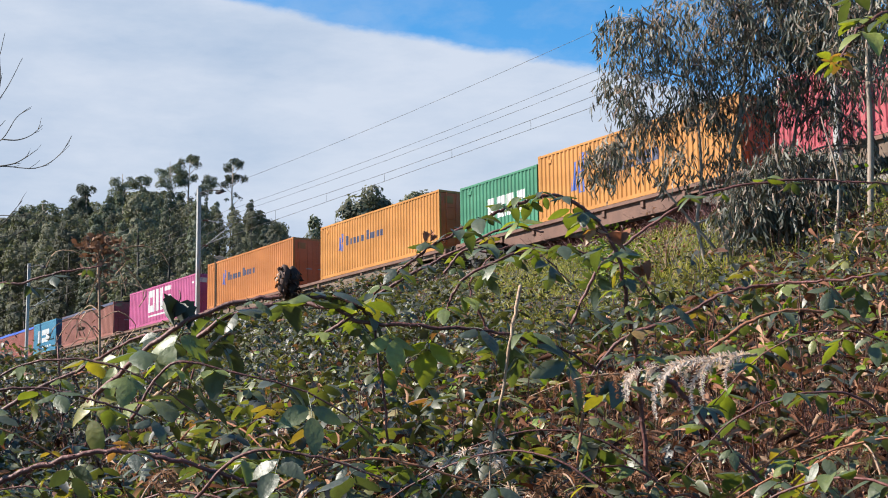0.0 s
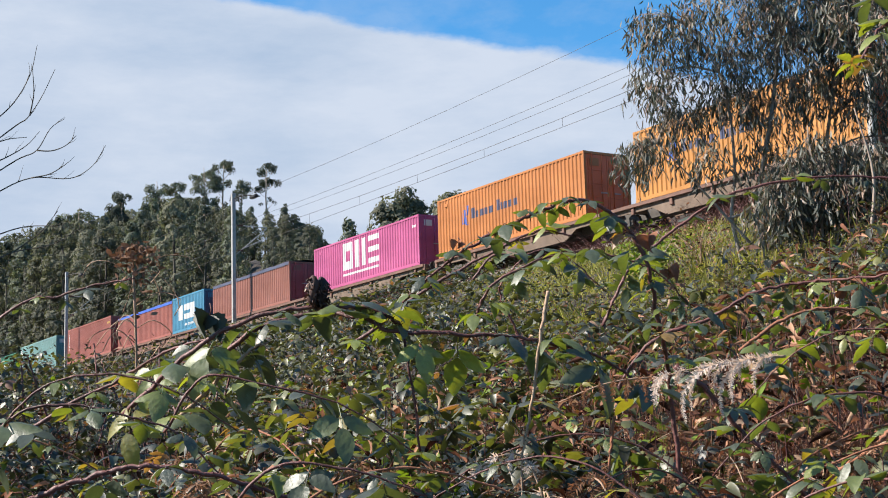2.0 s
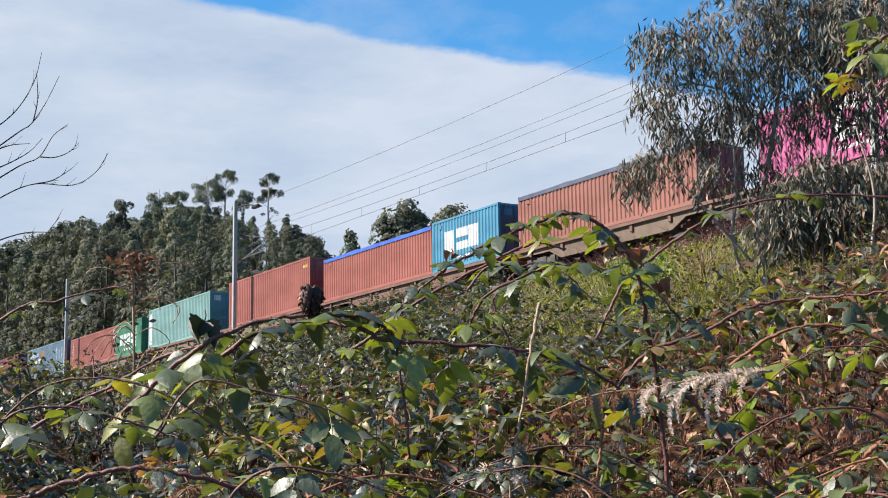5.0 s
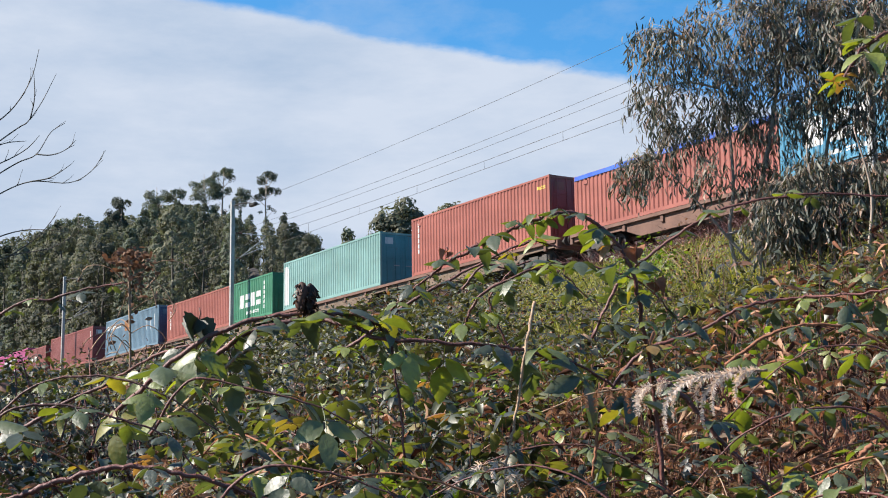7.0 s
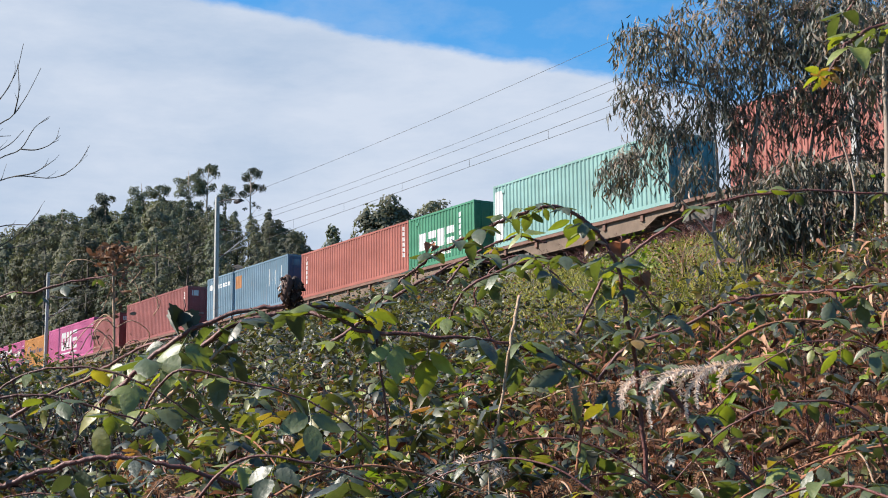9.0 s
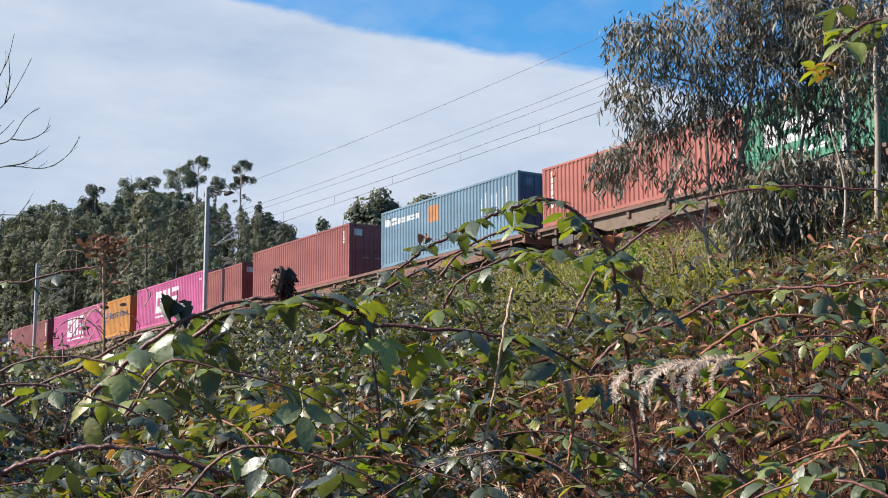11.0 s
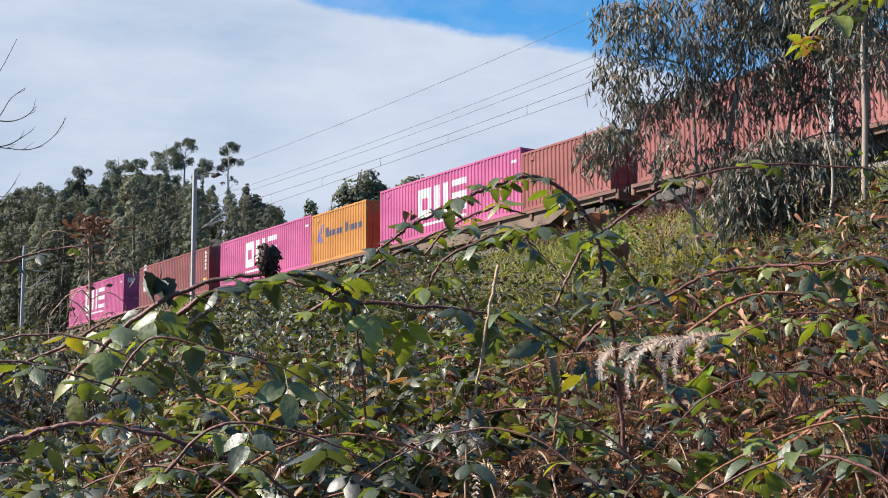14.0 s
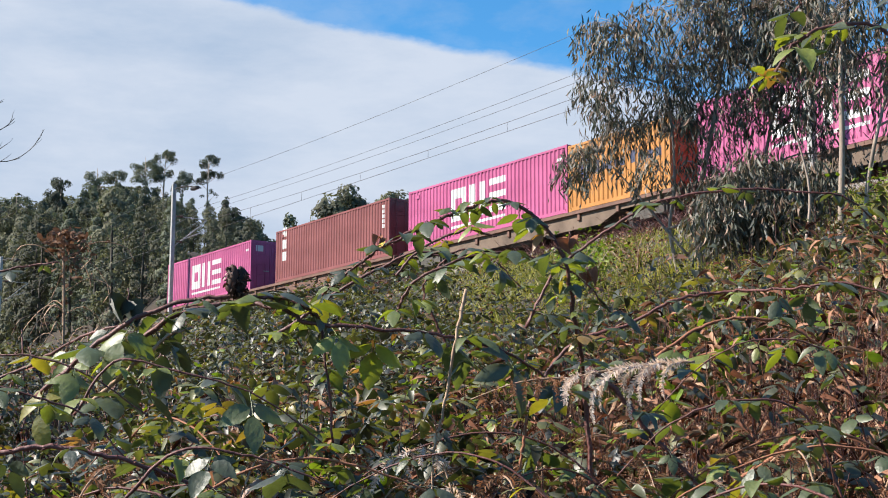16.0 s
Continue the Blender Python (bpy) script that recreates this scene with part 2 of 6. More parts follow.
M["black_leaf"] = leaf_mat("black_leaf", [(0.0, (0.010, 0.004, 0.003)), (0.5, (0.026, 0.008, 0.005)), (0.85, (0.075, 0.024, 0.012)), (0.97, (0.13, 0.05, 0.03)), (1.0, (0.4, 0.28, 0.21))], 0.7, 0.1, per="object")
M["pale_fern"] = leaf_mat("pale_fern", [(0.0, (0.66, 0.53, 0.46)), (1.0, (0.82, 0.71, 0.64))], 0.8, 0.45, spec=0.2, tint=(1.1, 0.95, 0.8))
M["brown_fern"] = leaf_mat("brown_fern", [(0.0, (0.117, 0.0516, 0.0275)), (0.6, (0.248, 0.131, 0.0791)), (1.0, (0.358, 0.234, 0.158))], 0.8, 0.4, spec=0.2, tint=(1.1, 0.9, 0.7))
M["grass"] = leaf_mat("grass", [(0.0, (0.032, 0.036, 0.012)), (0.4, (0.18, 0.19, 0.034)), (0.75, (0.30, 0.285, 0.058)), (1.0, (0.34, 0.27, 0.15))], 0.6, 0.4, spec=0.3)
M["red_dry"] = leaf_mat("red_dry", [(0.0, (0.10, 0.055, 0.036)), (1.0, (0.27, 0.165, 0.115))], 0.8, 0.2, spec=0.2, tint=(1.1, 0.9, 0.7))

# ---------------------------------------------------------------- building helpers
rng = np.random.default_rng(7)


def part(name, bm, material, parent, label=""):
    """One mesh object of a bmesh (or of ready mesh data) under a thing or a part."""
    if isinstance(bm, bmesh.types.BMesh):
        me = bpy.data.meshes.new(name)
        bm.to_mesh(me)
        bm.free()
    else:
        me = bm
    if material and not me.materials:
        me.materials.append(material)
    ob = new(name, me)
    if parent:
        ob.parent = parent
    return tagged(ob, label)


def fast_mesh(name, verts, quads, material=None, smooth=False):
    """Mesh data from arrays; all faces with the same number of corners."""
    me = bpy.data.meshes.new(name)
    verts, quads = np.asarray(verts, np.float32), np.asarray(quads, np.int32)
    k = quads.shape[1]
    me.vertices.add(len(verts))
    me.vertices.foreach_set("co", verts.ravel())
    me.loops.add(quads.size)
    me.loops.foreach_set("vertex_index", quads.ravel())
    me.polygons.add(len(quads))
    me.polygons.foreach_set("loop_start", np.arange(0, quads.size, k, dtype=np.int32))
    me.polygons.foreach_set("loop_total", np.full(len(quads), k, np.int32))
    if smooth:
        me.polygons.foreach_set("use_smooth", np.ones(len(quads), bool))
    me.update(calc_edges=True)
    me.validate()
    if material:
        me.materials.append(material)
    return me


def scattered(template, faces, place, right, ahead, up, size):
    """Copies of a template's verts in given frames, as arrays of verts and faces."""
    t = np.asarray(template, float)
    v = (place[:, None, :] + size[:, None, None] * (t[None, :, 0, None] * right[:, None, :] + t[None, :, 1, None] * ahead[:, None, :] + t[None, :, 2, None] * up[:, None, :]))
    f = np.asarray(faces)[None, :, :] + (np.arange(len(place)) * len(t))[:, None, None]
    return v.reshape(-1, 3), f.reshape(-1, len(faces[0]))


def unit(a):
    return a / np.maximum(np.linalg.norm(a, axis=1, keepdims=True), 1e-9)


def leaf_frames(count, tilt, droop=0.0):
    """Random frames for leaves: normals lean from straight up by about tilt, tips by droop downwards."""
    nrm = unit(np.c_[rng.normal(0, tilt, count), rng.normal(0, tilt, count), np.ones(count)])
    head = rng.uniform(0, 2 * np.pi, count)
    a = np.c_[np.cos(head), np.sin(head), np.full(count, -droop)]
    a = unit(a - nrm * (a * nrm).sum(1, keepdims=True))
    return np.cross(a, nrm), a, nrm


def leaf_template(stations, width, fold=0.14, curl=0.22, teeth=0.0):
    """A leaf one long: pointed oval with a folded midrib, a drooping tip and a toothed rim."""
    vs, fs = [], []
    for i in range(stations + 1):
        t = i / stations
        w = width * math.sin(math.pi * min(1, t ** 0.82)) ** 0.78 if 0 < i < stations else 0.012
        w *= 1 + teeth * (1 if i % 2 else -1)
        z = -curl * t * t
        vs += [(-w, t, z + fold * w * 2), (0, t, z), (w, t, z + fold * w * 2)]
    for i in range(stations):
        a = 3 * i
        fs += [(a, a + 1, a + 4, a + 3), (a + 1, a + 2, a + 5, a + 4)]
    return vs, fs


def box_bm(bm, x0, x1, y0, y1, z0, z1):
    v = [bm.verts.new(c) for c in itertools.product((x0, x1), (y0, y1), (z0, z1))]
    for f in ((0, 1, 3, 2), (4, 6, 7, 5), (0, 4, 5, 1), (2, 3, 7, 6), (0, 2, 6, 4), (1, 5, 7, 3)):
        bm.faces.new([v[i] for i in f])


def boxes(*rows):
    bm = bmesh.new()
    for r in rows:
        box_bm(bm, *r)
    return bm


def bevelled(bm, width):
    bmesh.ops.bevel(bm, geom=bm.edges[:], offset=width, segments=1, affect="EDGES", profile=0.5)
    return bm


def tube(bm, points, radii, sides=7, wobble=0.0):
    """A tapering tube along points, with closed ends."""
    pts = [Vector(p) for p in points]
    rings = []
    for i, p in enumerate(pts):
        way = (pts[min(i + 1, len(pts) - 1)] - pts[max(i - 1, 0)]).normalized()
        side = way.cross(Vector((0.31, 0.2, 0.93)) if abs(way.z) < 0.9 else Vector((1, 0.1, 0))).normalized()
        up = side.cross(way)
        r = radii[i] if hasattr(radii, "__len__") else radii
        rings.append([bm.verts.new(p + (side * math.cos(2 * math.pi * k / sides) + up * math.sin(2 * math.pi * k / sides)) * r * (1 + wobble * random.uniform(-1, 1))) for k in range(sides)])
    for a, b in zip(rings, rings[1:]):
        for k in range(sides):
            f = bm.faces.new((a[k], a[(k + 1) % sides], b[(k + 1) % sides], b[k]))
            f.smooth = True
    bm.faces.new(rings[0][::-1])
    bm.faces.new(rings[-1])
    return bm


def spline(points, steps=6):
    """Points of a smooth curve through the given ones."""
    P = [Vector(p) for p in points]
    P = [P[0] * 2 - P[1]] + P + [P[-1] * 2 - P[-2]]
    out = []
    for i in range(1, len(P) - 2):
        a, b, c, d = P[i - 1:i + 3]
        for k in range(steps):
            t = k / steps
            out.append(0.5 * (2 * b + (c - a) * t + (2 * a - 5 * b + 4 * c - d) * t * t + (3 * b - a - 3 * c + d) * t ** 3))
    return out + [P[-2]]


def cylinder(bm, centre, axis, radius, depth, sides=16):
    a = Vector(axis).normalized()
    return tube(bm, [Vector(centre) - a * depth / 2, Vector(centre) + a * depth / 2], radius, sides)


# ---------------------------------------------------------------- the lie of the land
DX, DY = 0.53617, -0.84411          # the way the train goes
NX, NY = 0.84411, 0.53617           # across the track, away from the camera
TRACK = 36.93                       # the track's centre line, across
FLOOR = 12.08                       # height of the containers' undersides
RAIL = 10.93                        # top of the rails


def on_track(s, across=TRACK, z=0.0):
    return Vector((NX * across + DX * s, NY * across + DY * s, z))


def smooth(a, b, v):
    t = np.clip((v - a) / (b - a), 0, 1)
    return t * t * (3 - 2 * t)


def ground_z(x, y):
    x, y = np.asarray(x, float), np.asarray(y, float)
    n, s = x * NX + y * NY, x * DX + y * DY
    slope = np.where(n < 0, 0.08 * n, 0.296 * np.minimum(n, 33.0))
    slope = np.maximum(slope, -4)
    west = smooth(-0.108, -0.155, x / np.maximum(y, 40.0)) * (y > 0)
    hill = (9 * smooth(44, 57, n) + 0.30 * np.clip(n - 50, 0, 55)) * west * (1 - 0.8 * smooth(150, 600, n))
    hill = hill + (2.9 + 2.0 * (1 - west)) * smooth(41.8, 46.0, n) * (1 - smooth(150, 600, n))
    lumps = 0.10 * np.sin(x * 0.9 + 1.3 * np.sin(y * 0.5)) * np.sin(y * 0.8) * smooth(1, 4, np.abs(n)) * (1 - smooth(28, 32, n) * (1 - smooth(44, 50, n)))
    return slope + hill + lumps


def build_ground():
    r = np.r_[0.0, np.geomspace(0.5, 4200, 120)]
    a = np.radians(np.r_[np.arange(-60, 61, 1.0), np.arange(65, 300, 5.0)])
    R, A = np.meshgrid(r[1:], a, indexing="ij")
    X, Y = R * np.sin(A), R * np.cos(A)
    verts = np.vstack([[0, 0, float(ground_z(0, 0))], np.c_[X.ravel(), Y.ravel(), ground_z(X, Y).ravel()]])
    k, m = len(r) - 1, len(a)
    i, j = np.meshgrid(np.arange(k - 1), np.arange(m), indexing="ij")
    j2 = (j + 1) % m
    q = np.stack([1 + i * m + j, 1 + i * m + j2, 1 + (i + 1) * m + j2, 1 + (i + 1) * m + j], -1).reshape(-1, 4)
    hub = np.array([(0, 1 + j, 1 + (j + 1) % m, 1 + (j + 1) % m) for j in range(m)])
    me = bpy.data.meshes.new("ground")
    me.from_pydata(verts.tolist(), [], q[:, ::-1].tolist() + [(int(h[0]), int(h[2]), int(h[1])) for h in hub])
    for p in me.polygons:
        p.use_smooth = True
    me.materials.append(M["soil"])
    ob = new("ground", me)
    return tagged(ob, "brown soil of a rising slope below the railway", "ground", kind="structure")


build_ground()


def build_track():
    """Ballast bed, sleepers, two rails, and a concrete cable trough on the shoulder."""
    prof = [(33.3, 9.6), (33.6, 9.95), (34.5, 10.0), (34.9, 10.35), (35.4, 10.66), (38.5, 10.66), (39.4, 10.1), (41.5, 9.7), (41.6, 9.4)]
    ss = np.arange(-420, 120, 1.5)
    vs, fs = [], []
    for s in ss:
        for k, (a, z) in enumerate(prof):
            jit = rng.normal(0, 0.035, 2)
            vs.append(on_track(s, a + jit[0], z + jit[1]))
    w = len(prof)
    for i in range(len(ss) - 1):
        for k in range(w - 1):
            fs.append((i * w + k, (i + 1) * w + k, (i + 1) * w + k + 1, i * w + k + 1))
    me = bpy.data.meshes.new("railway_ballast")
    me.from_pydata([tuple(v) for v in vs], [], fs)
    me.materials.append(M["ballast"])
    tagged(new("railway_ballast", me), "grey-brown crushed stone bed under the railway track", "ballast", kind="structure")
    track = tagged(new("railway_track"), "single railway track on concrete sleepers", "track", kind="structure")
    rz = math.degrees(math.atan2(DY, DX))
    for side in (-0.72, 0.72):
        bm = boxes((-270, 270, side - 0.035, side + 0.035, -0.04, 0.0), (-270, 270, side - 0.01, side + 0.01, -0.13, -0.04), (-270, 270, side - 0.07, side + 0.07, -0.16, -0.13))
        part("rail", bm, M["rail"], track, "worn steel rail")
    first = None
    for i in range(170):
        if first is None:
            bm = bevelled(boxes((-0.13, 0.13, -1.25, 1.25, -0.34, -0.165)), 0.03)
            first = part("sleeper", bm, M["concrete"], track)
            ob = first
        else:
            ob = part("sleeper", first.data, None, track)
        ob.location = (-60 + i * 0.62, 0, 0)
    p = on_track(-90, TRACK, RAIL)
    track.matrix_world = pose(p.x, p.y, p.z, 0, 0, rz)
    trough = new("cable_trough")
    tagged(trough, "pale concrete cable trough along the ballast shoulder", "trough", kind="structure")
    seg = None
    for i in range(90):
        if seg is None:
            seg = part("trough_cover", bevelled(boxes((-0.495, 0.495, -0.22, 0.22, -0.18, 0.1)), 0.02), M["concrete"], trough)
            ob = seg
        else:
            ob = part("trough_cover", seg.data, None, trough)
        ob.location = (i * 1.0 - 20, 0, random.uniform(-0.015, 0.015))
    p = on_track(-65, 34.1, 10.0)
    trough.matrix_world = pose(p.x, p.y, p.z, 0, 0, rz)


build_track()

# ---------------------------------------------------------------- overhead line
WIRES = [(34.75, 19.25, 0.35, 0.009, "earth_wire"), (36.6, 18.42, 0.3, 0.009, "feeder_wire"), (37.15, 18.3, 0.3, 0.009, "feeder_wire"),
         (36.95, 17.6, 0.35, 0.011, "carrier_wire"), (36.95, 16.85, 0.03, 0.011, "contact_wire")]
POLES = [-190.0, -157.0, -120.5, -83.6, -31.0, 20.0, 70.0]


def build_pole(s):
    """Square mast with a lamp-like arm, cantilever and insulators."""
    top, foot = 19.75, 9.6
    h = top - foot
    mast = new("catenary_mast")
    tagged(mast, "grey galvanised steel overhead line mast beside the track", "mast", group="masts along the railway")
    bm = bevelled(boxes((-0.11, 0.11, -0.12, 0.12, 0, h)), 0.015)
    part("post", bm, M["galvanised"], mast)
    part("footing", bevelled(boxes((-0.4, 0.4, -0.4, 0.4, -0.5, 0.45)), 0.04), M["concrete"], mast, "concrete footing")
    bm = bmesh.new()
    tube(bm, spline([(0.16, 0, h - 0.35), (0.9, 0.5, h - 0.25), (1.7, 1.1, h - 0.42)]), 0.04)
    part("top_arm", bm, M["dark_steel"], mast)
    part("arm_end", bevelled(boxes((0.9, 1.75, 0.7, 1.0, h - 0.5, h - 0.3)), 0.05), M["dark_steel"], mast)
    bm = bmesh.new()
    tube(bm, [(0, 0.15, 6.2), (0, 2.3, 8.0)], 0.035)
    tube(bm, [(0, 0.15, 8.1), (0, 2.3, 8.05)], 0.03)
    tube(bm, [(0, 0.6, 6.6), (0, 2.1, 7.3)], 0.03)
    part("cantilever", bm, M["galvanised"], mast)
    for y, z in ((0.45, 6.48), (0.45, 8.09)):
        bm = bmesh.new()
        tube(bm, [(0, y - 0.2 + 0.05 * k, z) for k in range(9)], [0.03, 0.08] * 4 + [0.03], 10)
        part("insulator", bm, M["wagon"], mast, "brown ribbed insulator")
    p = on_track(s, 34.75, foot)
    mast.matrix_world = pose(p.x, p.y, p.z, 0, 0, math.degrees(math.atan2(DY, DX)))
    return mast


for s in POLES:
    build_pole(s)


def build_wires():
    for across, z, sag, r, name in WIRES:
        bm = bmesh.new()
        pts = []
        for a, b in zip(POLES, POLES[1:]):
            for k in range(8):
                t = k / 8
                pts.append(on_track(a + (b - a) * t, across, z - 4 * sag * t * (1 - t) * ((b - a) / 50) ** 2))
        tube(bm, pts, r, 5)
        ob = part(name, bm, M["wire"], None)
        tagged(ob, "dark thin overhead wire strung between railway masts", "wire", group="overhead wires", kind="structure")
        if name == "carrier_wire":
            for a, b in zip(POLES, POLES[1:]):
                for k in range(1, 8):
                    t = k / 8
                    lo, hi = 16.85 - 4 * 0.03 * t * (1 - t), z - 4 * sag * t * (1 - t) * ((b - a) / 50) ** 2
                    d = tube(bmesh.new(), [on_track(a + (b - a) * t, across, lo), on_track(a + (b - a) * t, across, hi)], 0.008, 4)
                    part("dropper", d, M["wire"], ob)


build_wires()

# ---------------------------------------------------------------- the train
SPEED = 12.24
PAINTS = {
    "yellow": (0.66, 0.262, 0.024), "orange": (0.62, 0.20, 0.020), "pink": (0.62, 0.095, 0.29), "crimson": (0.50, 0.035, 0.06),
    "brown": (0.36, 0.115, 0.072), "redbrown": (0.42, 0.105, 0.068), "oxide": (0.34, 0.077, 0.062), "mint": (0.24, 0.46, 0.43),
    "green": (0.03, 0.26, 0.13), "blue": (0.05, 0.31, 0.50), "greyblue": (0.15, 0.27, 0.37), "maroon": (0.30, 0.065, 0.06),
    "shaded_orange": (0.62, 0.115, 0.022), "shaded_mint": (0.05, 0.22, 0.25), "shaded_blue": (0.035, 0.07, 0.14), "shaded_red": (0.26, 0.04, 0.04),
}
# side paint -> deeper tone for its doors, with the end's shade in the colour
SHADED_ENDS = {"yellow": "shaded_orange", "orange": "shaded_orange", "mint": "shaded_mint", "blue": "shaded_blue", "greyblue": "shaded_blue", "redbrown": "shaded_red", "oxide": "shaded_red", "brown": "shaded_red"}
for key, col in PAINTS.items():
    M[key] = paint("paint_" + key, tuple((0.85 if key in SHADED_ENDS.values() else 0.50) * c for c in col), 0.55 if key in ("brown", "greyblue", "blue") else 0.3)
M["underside"] = surface("underside", (0.03, 0.028, 0.025), (0.09, 0.08, 0.07), 0.9, 2)
RZ = math.degrees(math.atan2(DY, DX))
SHELLS = {}


def shell(length, height):
    """The corrugated walls, plain roof and floor of a container, as mesh data."""
    if (length, height) in SHELLS:
        return SHELLS[length, height]
    vs, fs = [], []
    a, z0, z1, pitch, deep = length / 2 - 0.09, 0.15, height - 0.09, 0.2786, 0.043

    def strip(profile):
        k = len(vs)
        for p in profile:
            vs.append((*p, z0))
            vs.append((*p, z1))
        for i in range(len(profile) - 1):
            fs.append((k + 2 * i, k + 2 * i + 2, k + 2 * i + 3, k + 2 * i + 1))

    def wave(lo, hi):
        out, u = [], lo
        while u + pitch <= hi + 0.01:
            out += [(u, 0), (u + 0.092, 0), (u + 0.139, deep), (u + 0.2316, deep)]
            u += pitch
        return out + [(hi, 0)]

    w = 1.219 - 0.008
    strip([(x, -w + d) for x, d in wave(-a, a)])
    strip([(x, w - d) for x, d in wave(-a, a)][::-1])
    strip([(-a + d, y) for y, d in wave(-1.13, 1.13)][::-1])
    k = len(vs)
    vs.extend([(-a, -1.18, height - 0.03), (a, -1.18, height - 0.03), (a, 1.18, height - 0.03), (-a, 1.18, height - 0.03), (-a, -1.18, 0.1), (a, -1.18, 0.1), (a, 1.18, 0.1), (-a, 1.18, 0.1)])
    fs.extend([(k, k + 1, k + 2, k + 3), (k + 4, k + 7, k + 6, k + 5)])
    me = bpy.data.meshes.new("shell")
    me.from_pydata(vs, [], fs)
    SHELLS[length, height] = me
    return me


def frame_bm(length, height):
    """Corner posts, rails and corner castings."""
    bm, a, w = bmesh.new(), length / 2, 1.219
    for sx, sy in itertools.product((-1, 1), (-1, 1)):
        x0, x1 = sorted((sx * a, sx * (a - 0.11)))
        y0, y1 = sorted((sy * w, sy * (w - 0.11)))
        box_bm(bm, x0, x1, y0, y1, 0.118, height - 0.118)
        for z in (0, height - 0.118):
            x0, x1 = sorted((sx * (a + 0.004), sx * (a - 0.178)))
            y0, y1 = sorted((sy * (w + 0.004), sy * (w - 0.162)))
            box_bm(bm, x0, x1, y0, y1, z, z + 0.118)
    for sy in (-1, 1):
        y0, y1 = sorted((sy * w, sy * (w - 0.06)))
        box_bm(bm, -a + 0.178, a - 0.178, y0, y1, 0.02, 0.17)
        box_bm(bm, -a + 0.178, a - 0.178, y0, y1, height - 0.1, height - 0.01)
    for sx in (-1, 1):
        x0, x1 = sorted((sx * a, sx * (a - 0.08)))
        box_bm(bm, x0, x1, -w + 0.162, w - 0.162, 0.02, 0.17)
        box_bm(bm, x0, x1, -w + 0.162, w - 0.162, height - 0.12, height - 0.01)
    return bm


def door_bm(height, side):
    """One door leaf with two recessed panels' ribs, at the end that leads."""
    y0, y1 = (-1.10, -0.01) if side < 0 else (0.01, 1.10)
    bm = boxes((0, 0.035, y0, y1, 0.18, height - 0.13))
    for k in range(4):
        z = 0.32 + k * (height - 0.55) / 4
        box_bm(bm, 0.035, 0.062, y0 + 0.1, y1 - 0.1, z, z + (height - 0.55) / 4 - 0.13)
    return bm


HALF = {}            # half the length of each container


def marking(box, x0, x1, z0, z1, mat, label, shear=0.0):
    """A mark painted on the near wall, in a thin coat that follows the ribs."""
    start = -(HALF[box.name] - 0.09)

    def depth(x):
        u = (x - start) % 0.2786
        return float(np.interp(u, (0, 0.092, 0.139, 0.2316, 0.2786), (0, 0, 0.043, 0.043, 0)))

    k0, k1 = int((x0 - start) // 0.2786), int((x1 - start) // 0.2786)
    xs = sorted({x0, x1} | {start + k * 0.2786 + c for k in range(k0, k1 + 1) for c in (0, 0.092, 0.139, 0.2316) if x0 + 0.004 < start + k * 0.2786 + c < x1 - 0.004})
    bm = bmesh.new()
    rows = []
    for x in xs:
        lo, hi = -1.2135 + depth(x), -1.2135 + depth(x + shear)
        rows.append([bm.verts.new(c) for c in ((x, lo, z0), (x + shear, hi, z1), (x + shear, hi + 0.006, z1), (x, lo + 0.006, z0))])
    for p, q in zip(rows, rows[1:]):
        for i in range(4):
            bm.faces.new((p[i], q[i], q[(i + 1) % 4], p[(i + 1) % 4]))
    bm.faces.new(rows[0])
    bm.faces.new(rows[-1][::-1])
    bmesh.ops.recalc_face_normals(bm, faces=bm.faces[:])
    return part("marking", bm, mat, box, label)


def block_logo(box, x, z, w, h):
    """Three white block shapes in a row: a hollow square, two uprights, three level bars."""
    m, t = M["white_mark"], w * 0.078
    u = w * 0.29
    for a, b, c, d in ((0, u, 0, t * 1.4), (0, u, h - t * 1.4, h), (0, t, t * 1.4, h - t * 1.4), (u - t, u, t * 1.4, h - t * 1.4)):
        marking(box, x + a, x + b, z + c, z + d, m, "white block logo")
    x2 = x + w * 0.36
    marking(box, x2, x2 + t * 1.3, z, z + h, m, "white block logo")
    marking(box, x2 + u - t * 1.3, x2 + u, z, z + h, m, "white block logo")
    x3 = x + w * 0.72
    for k in (0, 0.405, 0.81):
        marking(box, x3, x3 + u, z + h * k, z + h * (k + 0.19), m, "white block logo")
    marking(box, x, x + w, z - 0.32, z - 0.2, m, "small white lettering as plain bar")


def shipper_mark(box, x, z, size, text=True):
    """A blue emblem of two slanted blocks and a row of dark bars for the name."""
    b = M["blue_mark"]
    marking(box, x, x + size * 0.3, z, z + size * 0.8, b, "blue emblem", shear=size * 0.12)
    marking(box, x + size * 0.36, x + size * 0.66, z + size * 0.45, z + size, b, "blue emblem", shear=size * 0.1)
    marking(box, x + size * 0.36, x + size * 0.66, z - size * 0.1, z + size * 0.38, b, "blue emblem", shear=-size * 0.1)
    if text:
        u = x + size * 1.0
        for k, w in enumerate((0.3, 0.22, 0.3, 0.24, 0.3, 0.12, 0.26, 0.12, 0.3, 0.26, 0.3)):
            if k != 5:
                hh = 0.5 if k in (0, 6) else 0.32
                marking(box, u, u + w * 1.05, z + size * 0.18, z + size * 0.18 + hh, M["navy_mark"], "dark lettering as plain bars")
            u += w * 1.5


